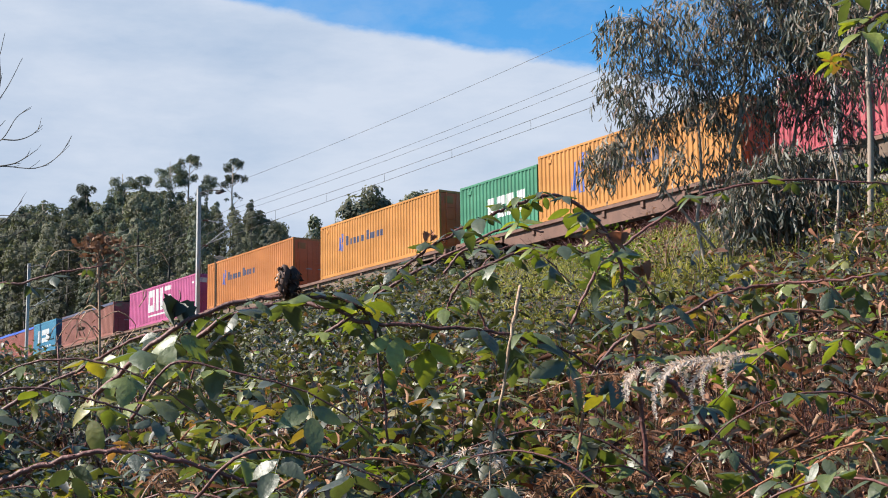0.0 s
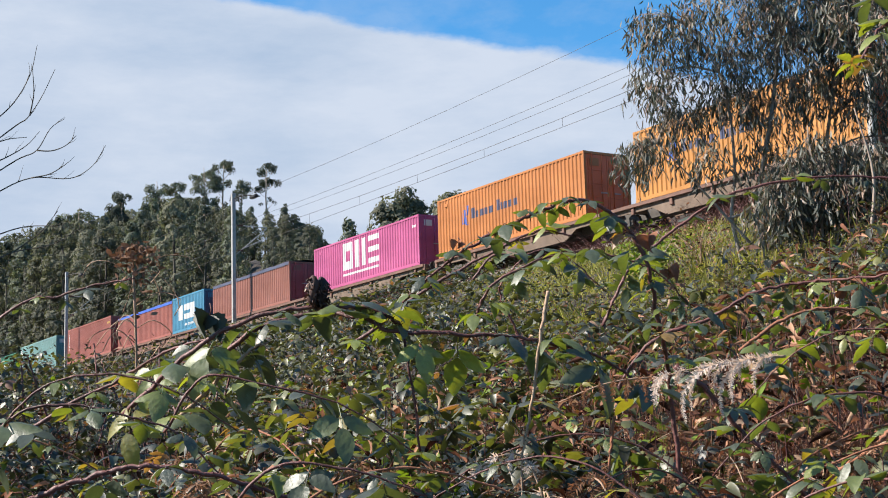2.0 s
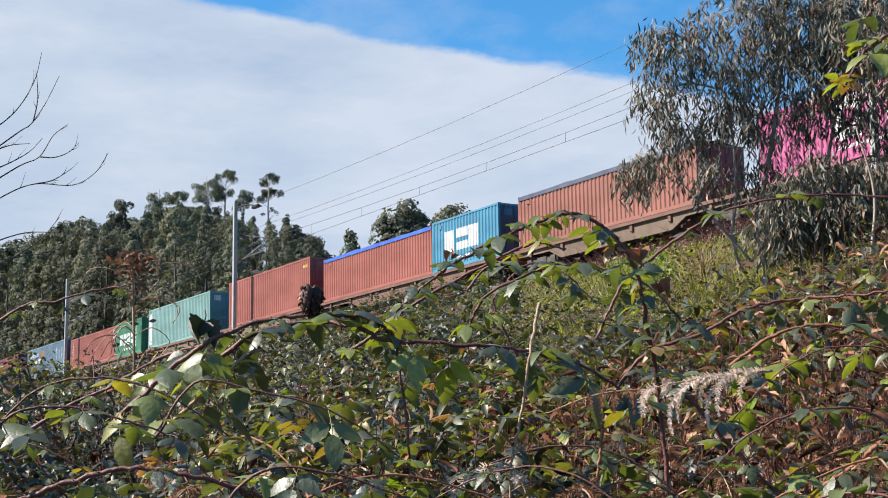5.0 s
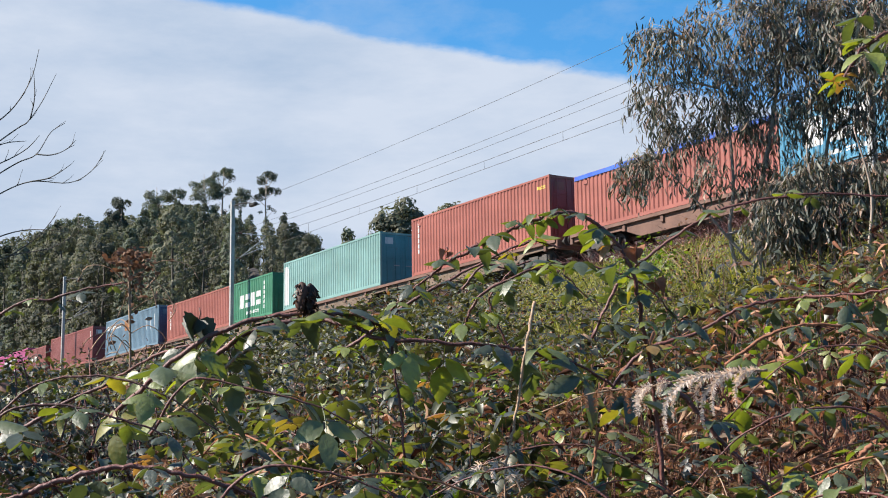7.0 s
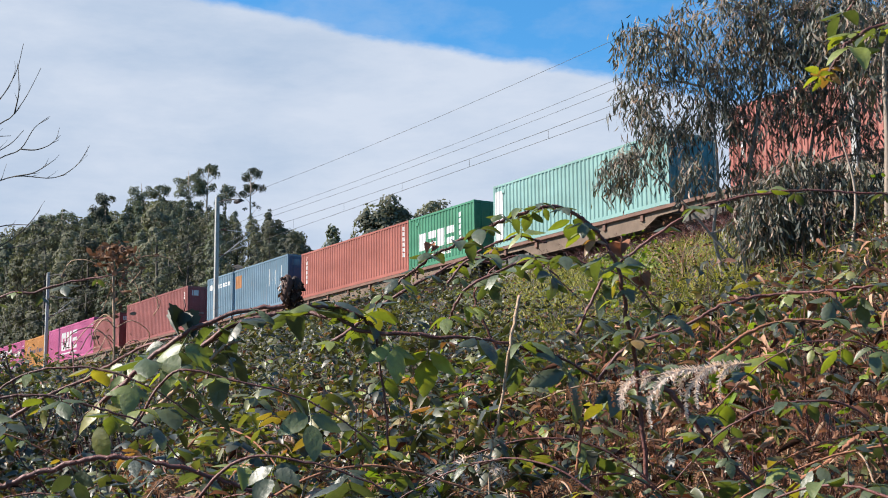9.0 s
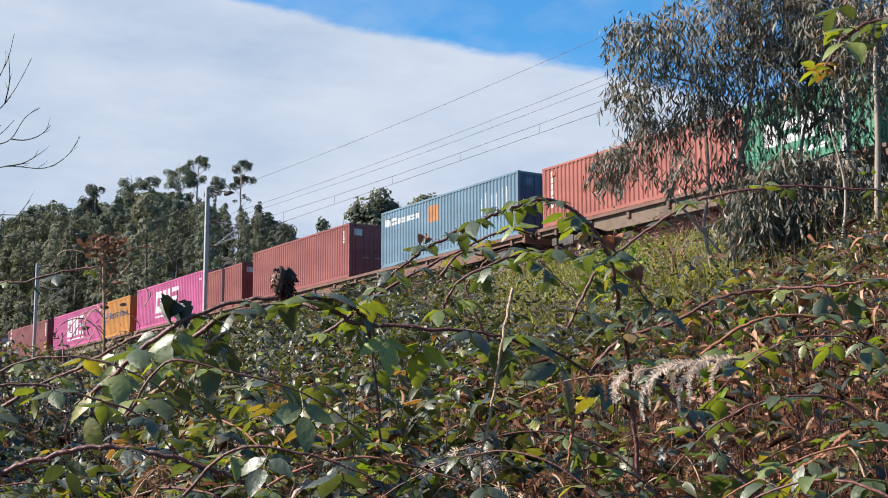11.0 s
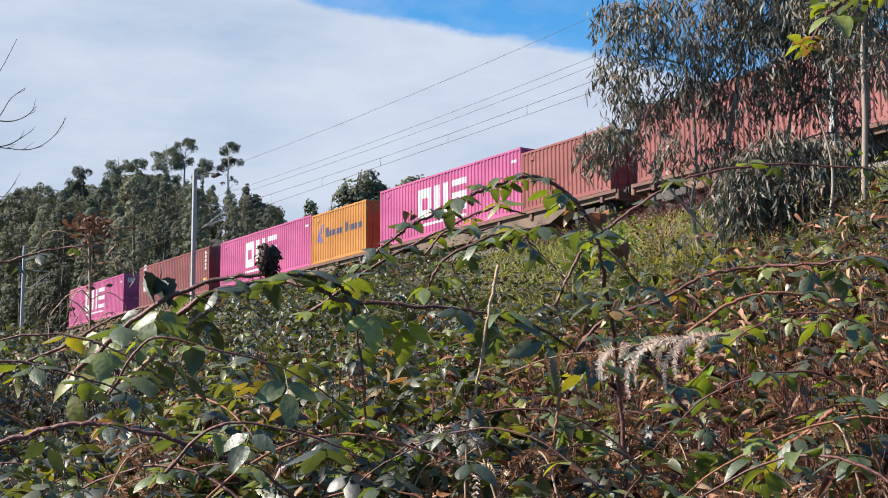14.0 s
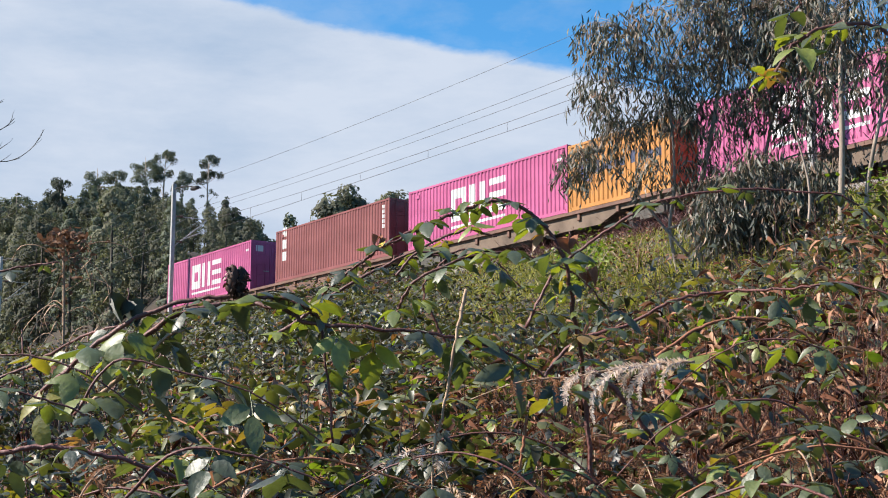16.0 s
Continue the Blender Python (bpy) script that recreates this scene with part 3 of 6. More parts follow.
def letter_row(box, x, z, count, w, h, mat, step=None):
    """Unreadable lettering: a row of solid blocks, every second one notched."""
    step = step or w * 1.25
    for k in range(count):
        if k % 2:
            marking(box, x + k * step, x + k * step + w, z, z + h * 0.36, mat, "lettering as plain bars")
            marking(box, x + k * step, x + k * step + w, z + h * 0.58, z + h, mat, "lettering as plain bars")
        else:
            marking(box, x + k * step, x + k * step + w * 0.85, z, z + h, mat, "lettering as plain bars")


def upright_row(box, x, z, count, size, mat):
    for k in range(count):
        marking(box, x, x + size, z - k * size * 1.35, z - k * size * 1.35 + size, mat, "small upright lettering as plain bars")



def build_container(length, height, colour, label, top=""):
    box = new("shipping_container")
    HALF[box.name] = length / 2
    tagged(box, label, "shipping container", group="containers on the train")
    m = M[colour]
    me = shell(length, height).copy()
    me.materials.append(m)
    part("shell", me, None, box)
    part("frame", frame_bm(length, height), m, box)
    a = length / 2
    for side in (-1, 1):
        # doors and rods use the tone with shade painted in
        door = part("door", door_bm(height, side), M[SHADED_ENDS.get(colour, colour)], box)
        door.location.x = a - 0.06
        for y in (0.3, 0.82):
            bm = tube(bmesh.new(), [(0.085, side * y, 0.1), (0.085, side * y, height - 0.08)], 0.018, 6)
            part("lock_rod", bm, M[SHADED_ENDS.get(colour, colour)], door, "painted steel locking rod")
        part("handle", boxes((0.07, 0.1, side * 0.36 - 0.03, side * 0.36 + 0.3, 1.1, 1.15)), M["galvanised"], door)
    part("door_plate", boxes((a + 0.02, a + 0.027, -0.92, -0.45, height * 0.78, height * 0.9)), M["white_mark"] if colour in ("mint", "oxide", "pink") else m, box)
    part("ventilator", bevelled(boxes((-a + 0.7, -a + 0.95, -1.235, -1.2, height - 0.45, height - 0.28)), 0.008), m, box)
    if top:
        bm = bmesh.new()
        n = 14
        rows = []
        for i in range(n + 1):
            x = -a + 0.05 + (length - 0.1) * i / n
            z = height + 0.06 + 0.035 * math.sin(i * 2.1) + 0.02 * math.sin(i * 5.3)
            rows.append([bm.verts.new((x, y, zz)) for y, zz in ((-1.235, height - 0.2), (-1.235, height - 0.02), (-1.0, z), (0, z + 0.14), (1.0, z), (1.235, height - 0.02), (1.235, height - 0.2))])
        for p, q in zip(rows, rows[1:]):
            for k in range(6):
                bm.faces.new((p[k], q[k], q[k + 1], p[k + 1]))
        part("tarpaulin", bm, M[top], box, "sheet lashed over the open top")
    return box


# head of each container along the track at the start, length, height, colour, label, cover
LOAD = [
    (-22.3, 12.19, 2.9, "crimson", "crimson steel shipping container on a flat wagon", ""),
    (-36.36, 12.19, 2.9, "yellow", "yellow corrugated shipping container with large blue emblem", ""),
    (-48.66, 6.06, 2.6, "green", "short green shipping container with white lettering", ""),
    (-56.55, 12.19, 2.9, "yellow", "yellow corrugated shipping container with blue emblem and dark lettering", ""),
    (-72.11, 12.19, 2.9, "orange", "orange corrugated shipping container with blue emblem and dark lettering", ""),
    (-86.21, 12.19, 2.6, "pink", "bright pink shipping container with white block logo", ""),
    (-101.82, 12.19, 2.45, "brown", "faded brown open-top container under a dark sheet", "dark_tarp"),
    (-115.68, 6.06, 2.55, "blue", "short worn blue shipping container with white logo", ""),
    (-121.80, 12.19, 2.45, "redbrown", "red-brown open-top container under a blue sheet", "blue_tarp"),
    (-135.81, 12.19, 2.95, "redbrown", "red-brown shipping container with small white upright lettering", ""),
    (-151.37, 12.19, 2.9, "mint", "mint green shipping container with white panel", ""),
    (-165.18, 6.06, 2.6, "green", "short green shipping container with bold white lettering", ""),
    (-171.29, 12.19, 2.6, "redbrown", "faded red-brown shipping container with upright lettering", ""),
    (-185.32, 12.19, 2.9, "greyblue", "weathered grey-blue shipping container with rust patch", ""),
    (-200.98, 12.19, 2.95, "oxide", "dark red shipping container with faded markings", ""),
    (-214.82, 6.06, 2.6, "oxide", "short dark red shipping container", ""),
    (-220.92, 12.19, 2.9, "pink", "bright pink shipping container with white block logo", ""),
    (-234.58, 6.06, 2.75, "yellow", "short yellow shipping container with blue emblem", ""),
    (-240.72, 12.19, 2.85, "pink", "bright pink shipping container with white block logo", ""),
    (-254.69, 12.19, 2.9, "maroon", "maroon shipping container with white upright lettering", ""),
    (-270.07, 12.19, 2.9, "pink", "bright pink shipping container at the end of the train", ""),
]
WHEELS = []
TRAIN = []          # (thing, place along the track at the start, height)


def build_load():
    for i, (head, length, height, colour, label, top) in enumerate(LOAD):
        box = build_container(length, height, colour, label, top)
        a = length / 2
        if i == 1:
            shipper_mark(box, -a + 2.2, 1.0, 1.5, False)
            letter_row(box, -a + 4.4, 1.3, 7, 0.4, 0.5, M["navy_mark"])
        elif i in (3, 4):
            shipper_mark(box, -a + 2.0 + 0.2 * (i == 4), 1.35, 0.85)
        elif i == 17:
            shipper_mark(box, -a + 0.7, 1.2, 0.9)
        elif i == 2:
            letter_row(box, -a + 2.2, 0.75, 4, 0.62, 0.95, M["white_mark"])
        elif i in (5, 16, 18, 20):
            block_logo(box, -a + 3.6 + 0.2 * (i == 20), 0.85, 4.2, 1.5)
            letter_row(box, a - 0.75, height - 0.6, 1, 0.5, 0.12, M["white_mark"])
        elif i == 7:
            letter_row(box, -a + 1.2, 0.85, 3, 1.0, 1.05, M["white_mark"], 1.12)
            letter_row(box, -a + 2.4, 0.4, 4, 0.5, 0.15, M["white_mark"])
        elif i == 9:
            upright_row(box, -a + 0.55, 2.45, 6, 0.2, M["white_mark"])
            letter_row(box, a - 1.0, 2.4, 2, 0.3, 0.14, M["yellow_mark"])
        elif i == 10:
            marking(box, -a + 0.15, -a + 0.75, 0.3, 2.6, M["white_mark"], "white panel")
        elif i == 11:
            letter_row(box, -a + 1.0, 0.85, 4, 0.72, 0.85, M["white_mark"], 0.85)
            upright_row(box, a - 1.4, 2.0, 6, 0.22, M["white_mark"])
            letter_row(box, -a + 2.0, 0.4, 4, 0.4, 0.18, M["white_mark"])
        elif i == 12:
            upright_row(box, -a + 0.55, 2.15, 6, 0.2, M["white_mark"])
            upright_row(box, a - 0.6, 2.15, 6, 0.2, M["white_mark"])
        elif i == 13:
            marking(box, -a + 4.6, -a + 5.5, 1.7, 2.5, M["rust_patch"], "rust-coloured patch")
            letter_row(box, -a + 0.4, 2.1, 2, 0.5, 0.35, M["white_mark"])
            letter_row(box, -a + 1.6, 2.1, 5, 0.35, 0.25, M["white_mark"])
            for k in range(6):
                marking(box, a - 3.0 + k * 0.42, a - 2.95 + k * 0.42, 1.3, 1.3 + random.uniform(0.4, 1.2), M["white_mark"], "thin pale scrape")
        elif i == 14:
            upright_row(box, a - 0.7, 2.45, 4, 0.13, M["white_mark"])
        elif i == 19:
            upright_row(box, -a + 0.75, 2.5, 3, 0.5, M["white_mark"])
            upright_row(box, a - 0.7, 2.45, 5, 0.18, M["white_mark"])
            marking(box, a - 0.9, a - 0.5, 0.5, 0.95, M["yellow_mark"], "yellow plate")
        TRAIN.append((box, head - a, FLOOR))


build_load()


def bogie(wagon, x):
    """A two-axle bogie: side frames with springs and axle boxes, wheelsets below the wagon."""
    for side in (-1, 1):
        bm = boxes((x - 1.15, x + 1.15, side * 0.98 - 0.06, side * 0.98 + 0.06, -0.78, -0.56), (x - 0.35, x + 0.35, side * 0.98 - 0.09, side * 0.98 + 0.09, -0.9, -0.5))
        for dx in (-0.9, 0.9):
            box_bm(bm, x + dx - 0.16, x + dx + 0.16, side * 1.0 - 0.12, side * 1.0 + 0.12, -0.82, -0.52)
        part("bogie_frame", bm, M["underside"], wagon)
    for dx in (-0.9, 0.9):
        axle = new("wheelset", bpy.data.meshes.new("wheelset"))
        bm = cylinder(bmesh.new(), (0, 0, 0), (0, 1, 0), 0.08, 1.9, 8)
        for side in (-0.75, 0.75):
            cylinder(bm, (0, side, 0), (0, 1, 0), 0.42, 0.11, 18)
            cylinder(bm, (0, side - math.copysign(0.07, side), 0), (0, 1, 0), 0.45, 0.03, 18)
        bm.to_mesh(axle.data)
        bm.free()
        axle.data.materials.append(M["dark_steel"])
        axle.parent = wagon
        WHEELS.append(axle)
        axle.location = (x + dx, 0, RAIL + 0.42 - FLOOR)


def build_wagon(tail, head, joints, dusty):
    """Flat wagon: fish-bellied side sills, cross members, deck edge, buffers and bogies."""
    wagon = new("container_wagon")
    tagged(wagon, "dusty brown steel flat wagon carrying containers", "flat wagon", group="wagons of the train")
    L = (head - tail) / 2
    for side in (-1, 1):
        bm = bmesh.new()
        y0, y1 = sorted((side * 1.12, side * 1.06))
        spans = sorted([-L] + list(joints) + [L])
        for a, b in zip(spans, spans[1:]):
            q = (b - a) * 0.24
            prof = [(a + 0.05, -0.32), (a + q * 0.75, -0.34), (a + q, -0.74), (b - q, -0.74), (b - q * 0.75, -0.34), (b - 0.05, -0.32), (b - 0.05, -0.07), (a + 0.05, -0.07)]
            vs = [[bm.verts.new((x, y, z)) for x, z in prof] for y in (y0, y1)]
            bm.faces.new(vs[0])
            bm.faces.new(vs[1][::-1])
            for i in range(len(prof)):
                j = (i + 1) % len(prof)
                bm.faces.new((vs[0][j], vs[0][i], vs[1][i], vs[1][j]))
        part("side_sill", bm, M["wagon_dust" if dusty else "wagon"], wagon)
        bm = boxes((-L, L, side * 1.2 - 0.06, side * 1.2 + 0.06, -0.14, -0.005))
        part("deck_edge", bm, M["wagon"], wagon)
        for x in np.arange(-L + 1.2, L - 0.8, 2.4):
            part("stake_pocket", bevelled(boxes((x - 0.09, x + 0.09, side * 1.15 - 0.06, side * 1.15 + 0.05, -0.42, -0.15)), 0.015), M["wagon"], wagon)
    bm = boxes((-L, L, -0.25, 0.25, -0.5, -0.05))
    for x in np.arange(-L + 0.3, L, 1.5):
        box_bm(bm, x - 0.08, x + 0.08, -1.06, 1.06, -0.3, -0.06)
    part("centre_sill", bm, M["underside"], wagon)
    for end in (-1, 1):
        part("headstock", bevelled(boxes((end * L - 0.1, end * L + 0.1, -1.2, 1.2, -0.42, -0.03)), 0.02), M["wagon"], wagon)
        for side in (-0.875, 0.875):
            bm = cylinder(bmesh.new(), (end * (L + 0.2), side, -0.12), (1, 0, 0), 0.09, 0.36, 10)
            cylinder(bm, (end * (L + 0.4), side, -0.12), (1, 0, 0), 0.2, 0.05, 14)
            part("buffer", bm, M["dark_steel"], wagon)
    for x in [-L + 1.9, L - 1.9] + list(joints):
        bogie(wagon, x)
    part("brake_box", bevelled(boxes((-1.3, 0.1, -0.95, -0.4, -0.85, -0.35)), 0.03), M["underside"], wagon)
    TRAIN.append((wagon, (head + tail) / 2, FLOOR))


def build_wagons():
    groups = [(0,), (1, 2), (3, 4), (5, 6), (7, 8), (9, 10), (11, 12), (13, 14), (15, 16), (17, 18), (19, 20)]
    for k, g in enumerate(groups):
        head = LOAD[g[0]][0] + 0.35
        tail = LOAD[g[-1]][0] - LOAD[g[-1]][1] - 0.35
        joints = []
        if len(g) == 2 and LOAD[g[0]][1] > 10 and LOAD[g[1]][1] > 10:
            joints = [(LOAD[g[0]][0] - LOAD[g[0]][1] + LOAD[g[1]][0]) / 2 - (head + tail) / 2]
        build_wagon(tail, head, joints, k % 3 != 1)


build_wagons()


def motions():
    """The whole train rolls by at a steady speed."""
    for thing, s0, z in TRAIN:
        rows = []
        for t in (0, 4, 8, 12, 16):
            p = on_track(s0 + SPEED * t, TRACK, z)
            rows.append((t, pose(p.x, p.y, p.z, 0, 0, RZ)))
        walk(thing, rows)
    step = math.degrees(SPEED / 0.45) / FPS
    for axle in WHEELS:
        x, y, z = axle.location
        walk(axle, [(k / FPS, pose(x, y, z, 0, step * k, 0)) for k in range(16 * FPS + 1)])


# ---------------------------------------------------------------- the wooded hill
def clump_crown(lobes, count, leaf, seed, flat=1.0):
    """A crown of many small leaf sprays in uneven lobes, with gaps."""
    g = np.random.default_rng(seed)
    c = np.array([l[:3] for l in lobes], float)
    r = np.array([l[3] for l in lobes], float)
    pick = g.choice(len(lobes), count, p=r ** 2 / (r ** 2).sum())
    away = unit(c[pick] * np.array([1, 1, 0]) + 1e-3)
    d = unit(g.normal(size=(count, 3)) + 0.7 * away + np.array([0, 0, 0.45]))
    rad = 0.7 + 0.3 * g.uniform(0, 1, count) + np.abs(g.normal(0, 0.12, count))
    place = c[pick] + d * (r[pick] * rad)[:, None] * np.array([1, 1, flat])
    nrm = unit(d + 0.5 * away + g.normal(0, 0.3, (count, 3)) + np.array([0, 0, 0.2]))
    a = unit(np.cross(nrm, g.normal(size=(count, 3))))
    t = [(-0.35, -0.4, 0), (0.3, -0.5, 0.05), (0.45, 0.35, -0.1), (-0.1, 0.6, 0.08)]
    v, f = scattered(t, [(0, 1, 2, 3)], place, np.cross(a, nrm), a, nrm, leaf * g.uniform(0.5, 1.3, count))
    return v, f


def hill_tree_kind(kind, seed):
    """One tree with trunk and crown: a full dark conifer, an olive gum, or a tall gum bare below."""
    g = random.Random(seed)
    tree = new({"pine": "pine_tree", "gum": "gum_tree", "tall": "tall_gum_tree"}[kind])
    lobes, h = [], 16.0
    if kind == "pine":
        for i in range(22):
            z = 0.8 + 15.2 * i / 21
            w = 2.2 * (1 - (i / 21) ** 2.0) + 0.12
            for k in range(4):
                b = g.uniform(0, 6.28)
                lobes.append((math.cos(b) * w * 0.8, math.sin(b) * w * 0.8, z + g.uniform(-0.4, 0.4), g.uniform(0.4, 0.75)))
        count, leaf, mat = 3200, 0.29, "pine"
    elif kind == "gum":
        for i in range(80):
            z = g.uniform(0.8, 15.3)
            w = 2.2 * math.sin(math.pi * min(0.95, (z + 2) / 18.3)) ** 0.8 + 0.1
            b = g.uniform(0, 6.28)
            lobes.append((math.cos(b) * w * 0.75, math.sin(b) * w * 0.75, z, g.uniform(0.45, 0.85)))
        count, leaf, mat = 3200, 0.29, "olive"
    else:
        h = 20.0
        for i in range(13):
            # each tuft is a flat-bottomed cap of small lobes
            z = g.uniform(14.4, 19.2)
            w = 1.9 * math.sin(math.pi * min(0.97, (z - 13.2) / 6.8))
            b = g.uniform(0, 6.28)
            for k in range(4):
                lobes.append((math.cos(b) * w + g.uniform(-0.55, 0.55), math.sin(b) * w * 0.8 + g.uniform(-0.5, 0.5), z + g.uniform(-0.2, 0.35), g.uniform(0.45, 0.8)))
        for i in range(3):
            b = g.uniform(0, 6.28)
            for k in range(3):
                lobes.append((1.7 * math.cos(b) + g.uniform(-0.4, 0.4), 1.5 * math.sin(b), 11.6 + 0.9 * i + g.uniform(-0.2, 0.3), 0.36))
        count, leaf, mat = 3800, 0.19, "pine"
    bm = bmesh.new()
    tube(bm, [(0, 0, -1.5), (0.1, 0, h * 0.3), (-0.1, 0.1, h * 0.65), (0, 0, h * 0.95)], [0.24, 0.19, 0.13, 0.04], 6)
    for l in lobes[::5]:
        tube(bm, [(0, 0, max(2, l[2] - 1.6)), l[:3]], [0.06, 0.02], 4)
    part("trunk", bm, M["wood_bark"] if kind != "tall" else M["pale_bark"], tree)
    v, f = clump_crown(lobes, count, leaf, seed, 0.9)
    part("crown", fast_mesh("crown", v, f, M[mat]), None, tree)
    what = {"pine": "dark green full-crowned tree in a hillside wood", "gum": "olive green leafy tree in a hillside wood", "tall": "tall thin tree with a bare trunk and tufted crown"}[kind]
    return tagged(tree, what, "tree", group="trees on the hill")


# skyline of the wood: bearing and steepness
WOOD_AZ = (-0.35, -0.312, -0.288, -0.272, -0.257, -0.233, -0.213, -0.193, -0.175, -0.150, -0.138, -0.122, -0.106, -0.095)
WOOD_TOP = (0.165, 0.178, 0.184, 0.188, 0.189, 0.199, 0.201, 0.200, 0.193, 0.184, 0.183, 0.183, 0.170, 0.158)


def build_wood():
    kinds = [hill_tree_kind("pine", 1), hill_tree_kind("pine", 2), hill_tree_kind("gum", 3), hill_tree_kind("gum", 4), hill_tree_kind("gum", 5), hill_tree_kind("tall", 6), hill_tree_kind("tall", 7)]
    g = random.Random(11)

    def put(kind, x, y, size, turn=None):
        z = float(ground_z(x, y))
        m = pose(x, y, z, g.uniform(-3, 3), g.uniform(-3, 3), g.uniform(0, 360) if turn is None else turn)
        if kind not in used:
            used.add(kind)
            kind.matrix_world = m @ Matrix.Diagonal((size, size, size, 1))
            return
        ob = copy_thing(kind, m)
        ob.scale = (size, size, size)

    used = set()
    for row, n in enumerate((49.5, 53.5, 57.5, 61.5, 66, 70.5, 75.5, 81)):
        s = -285 + 2.2 * (row % 2)
        while s < -106:
            s += g.uniform(2.8, 4.4)
            p = on_track(s, n + g.uniform(-1.5, 1.5))
            if n > 76 and s < -225:
                continue
            az = math.atan2(p.x, p.y)
            if az > -0.100:
                continue
            top = 1.5 + math.hypot(p.x, p.y) * float(np.interp(az, WOOD_AZ, WOOD_TOP)) * g.choice((0.88, 0.92, 0.95, 0.98, 1.0))
            size = (top - float(ground_z(p.x, p.y))) / 16.3
            if size < 0.35:
                continue
            put(kinds[g.choice((0, 1, 2, 2, 3, 3, 4))], p.x, p.y, min(size, g.uniform(0.8, 1.4)))
    # the tall ones that stand above the rest
    for x, y, z, kind in ((-27.8, 186, 44.2, 5), (-36.1, 186, 44.4, 6), (-34.0, 187, 44.9, 5), (-31.6, 186, 42.6, 6), (-54, 187, 39.8, 6), (-47.8, 187, 41.2, 5), (-41.6, 186, 42.8, 6), (-40.0, 187, 42.0, 5)):
        put(kinds[kind], x, y, (z - float(ground_z(x, y))) / 20.6)
    for x, y, z, kind in ((-11.2, 177, 36.4, 4), (-10.0, 178, 37.6, 2), (-8.8, 178, 38.2, 3), (-7.4, 178, 37.4, 4), (-6.4, 179, 35.4, 2), (-4.8, 178, 37.5, 3), (-3.6, 178, 36.6, 4), (-16.4, 178, 34.2, 0), (-26, 178, 35.2, 3), (-24.6, 178, 36.2, 1), (-23.0, 178, 35.4, 4), (-27.2, 179, 35.8, 1), (-22.2, 178, 34.6, 1), (-20.0, 178, 33.6, 0), (-19.4, 178, 32.4, 3), (-29.5, 180, 36.6, 0), (-30.5, 180, 36.0, 4), (-21.3, 178, 33.6, 2), (-28.3, 179, 35.2, 4), (-18.2, 178, 30.6, 1), (-13.0, 179, 32.4, 2), (-1.2, 178, 37.6, 2)):
        top = {0: 16.5, 1: 16.5, 4: 16.2, 2: 16.2, 3: 16.2}.get(kind, 20.6)
        put(kinds[kind], x, y, (z - float(ground_z(x, y))) / top)


build_wood()

# ---------------------------------------------------------------- gum tree on the slope
GUM_LEAF = ([(-0.02, 0, 0), (0.02, 0, 0), (0.10, 0.35, -0.03), (-0.075, 0.35, -0.03), (0.13, 0.72, -0.01), (0.0, 0.72, -0.01), (0.2, 1.0, 0.09)],
            [(0, 1, 2, 3), (3, 2, 4, 5), (5, 4, 6, 6)])


def hanging_leaves(centres, radii, counts, size, seed):
    """Long leaves that hang from twigs inside uneven lobes; also the twigs' starts."""
    g = np.random.default_rng(seed)
    P, A, twigs = [], [], []
    for c, r, k in zip(centres, radii, counts):
        for _ in range(max(1, k // 7)):
            d = g.normal(size=3)
            d /= np.linalg.norm(d)
            o = np.array(c) + d * np.array(r) * g.uniform(0.15, 1.0) ** 0.6
            out = np.array([d[0], d[1], 0]) * 0.5 + g.normal(0, 0.25, 3)
            path = [o + out * 0.35 * t + np.array([0, 0, -0.42 * t * t]) for t in np.linspace(0, 1, 5)]
            twigs.append((o, path))
            for j in range(9):
                t = g.uniform(0.1, 1)
                q = o + out * 0.35 * t + np.array([0, 0, -0.42 * t * t]) + g.normal(0, 0.05, 3)
                a = np.array([g.normal(0, 0.42), g.normal(0, 0.42), -1.0]) + out * 0.3
                P.append(q)
                A.append(a)
    P, A = np.array(P), unit(np.array(A))
    n = unit(np.cross(A, g.normal(size=A.shape)))
    S = size * g.uniform(0.6, 1.25, len(P))
    v, f = scattered(GUM_LEAF[0], [(0, 1, 2, 3), (3, 2, 4, 5), (5, 4, 6, 6)], P, np.cross(A, n), A, n, S)
    return v, f, twigs


def quads_to_mesh(name, v, f, mat):
    """Mesh data of quads of which some are triangles (last corner twice)."""
    tri = f[:, 2] == f[:, 3]
    me = bpy.data.meshes.new(name)
    q = f[~tri]
    t = f[tri][:, :3]
    loops = np.concatenate([q.ravel(), t.ravel()]).astype(np.int32)
    start = np.concatenate([np.arange(len(q)) * 4, len(q) * 4 + np.arange(len(t)) * 3]).astype(np.int32)
    total = np.concatenate([np.full(len(q), 4), np.full(len(t), 3)]).astype(np.int32)
    me.vertices.add(len(v))
    me.vertices.foreach_set("co", v.astype(np.float32).ravel())
    me.loops.add(len(loops))
    me.loops.foreach_set("vertex_index", loops)
    me.polygons.add(len(start))
    me.polygons.foreach_set("loop_start", start)
    me.polygons.foreach_set("loop_total", total)
    me.update(calc_edges=True)
    me.materials.append(mat)
    return me


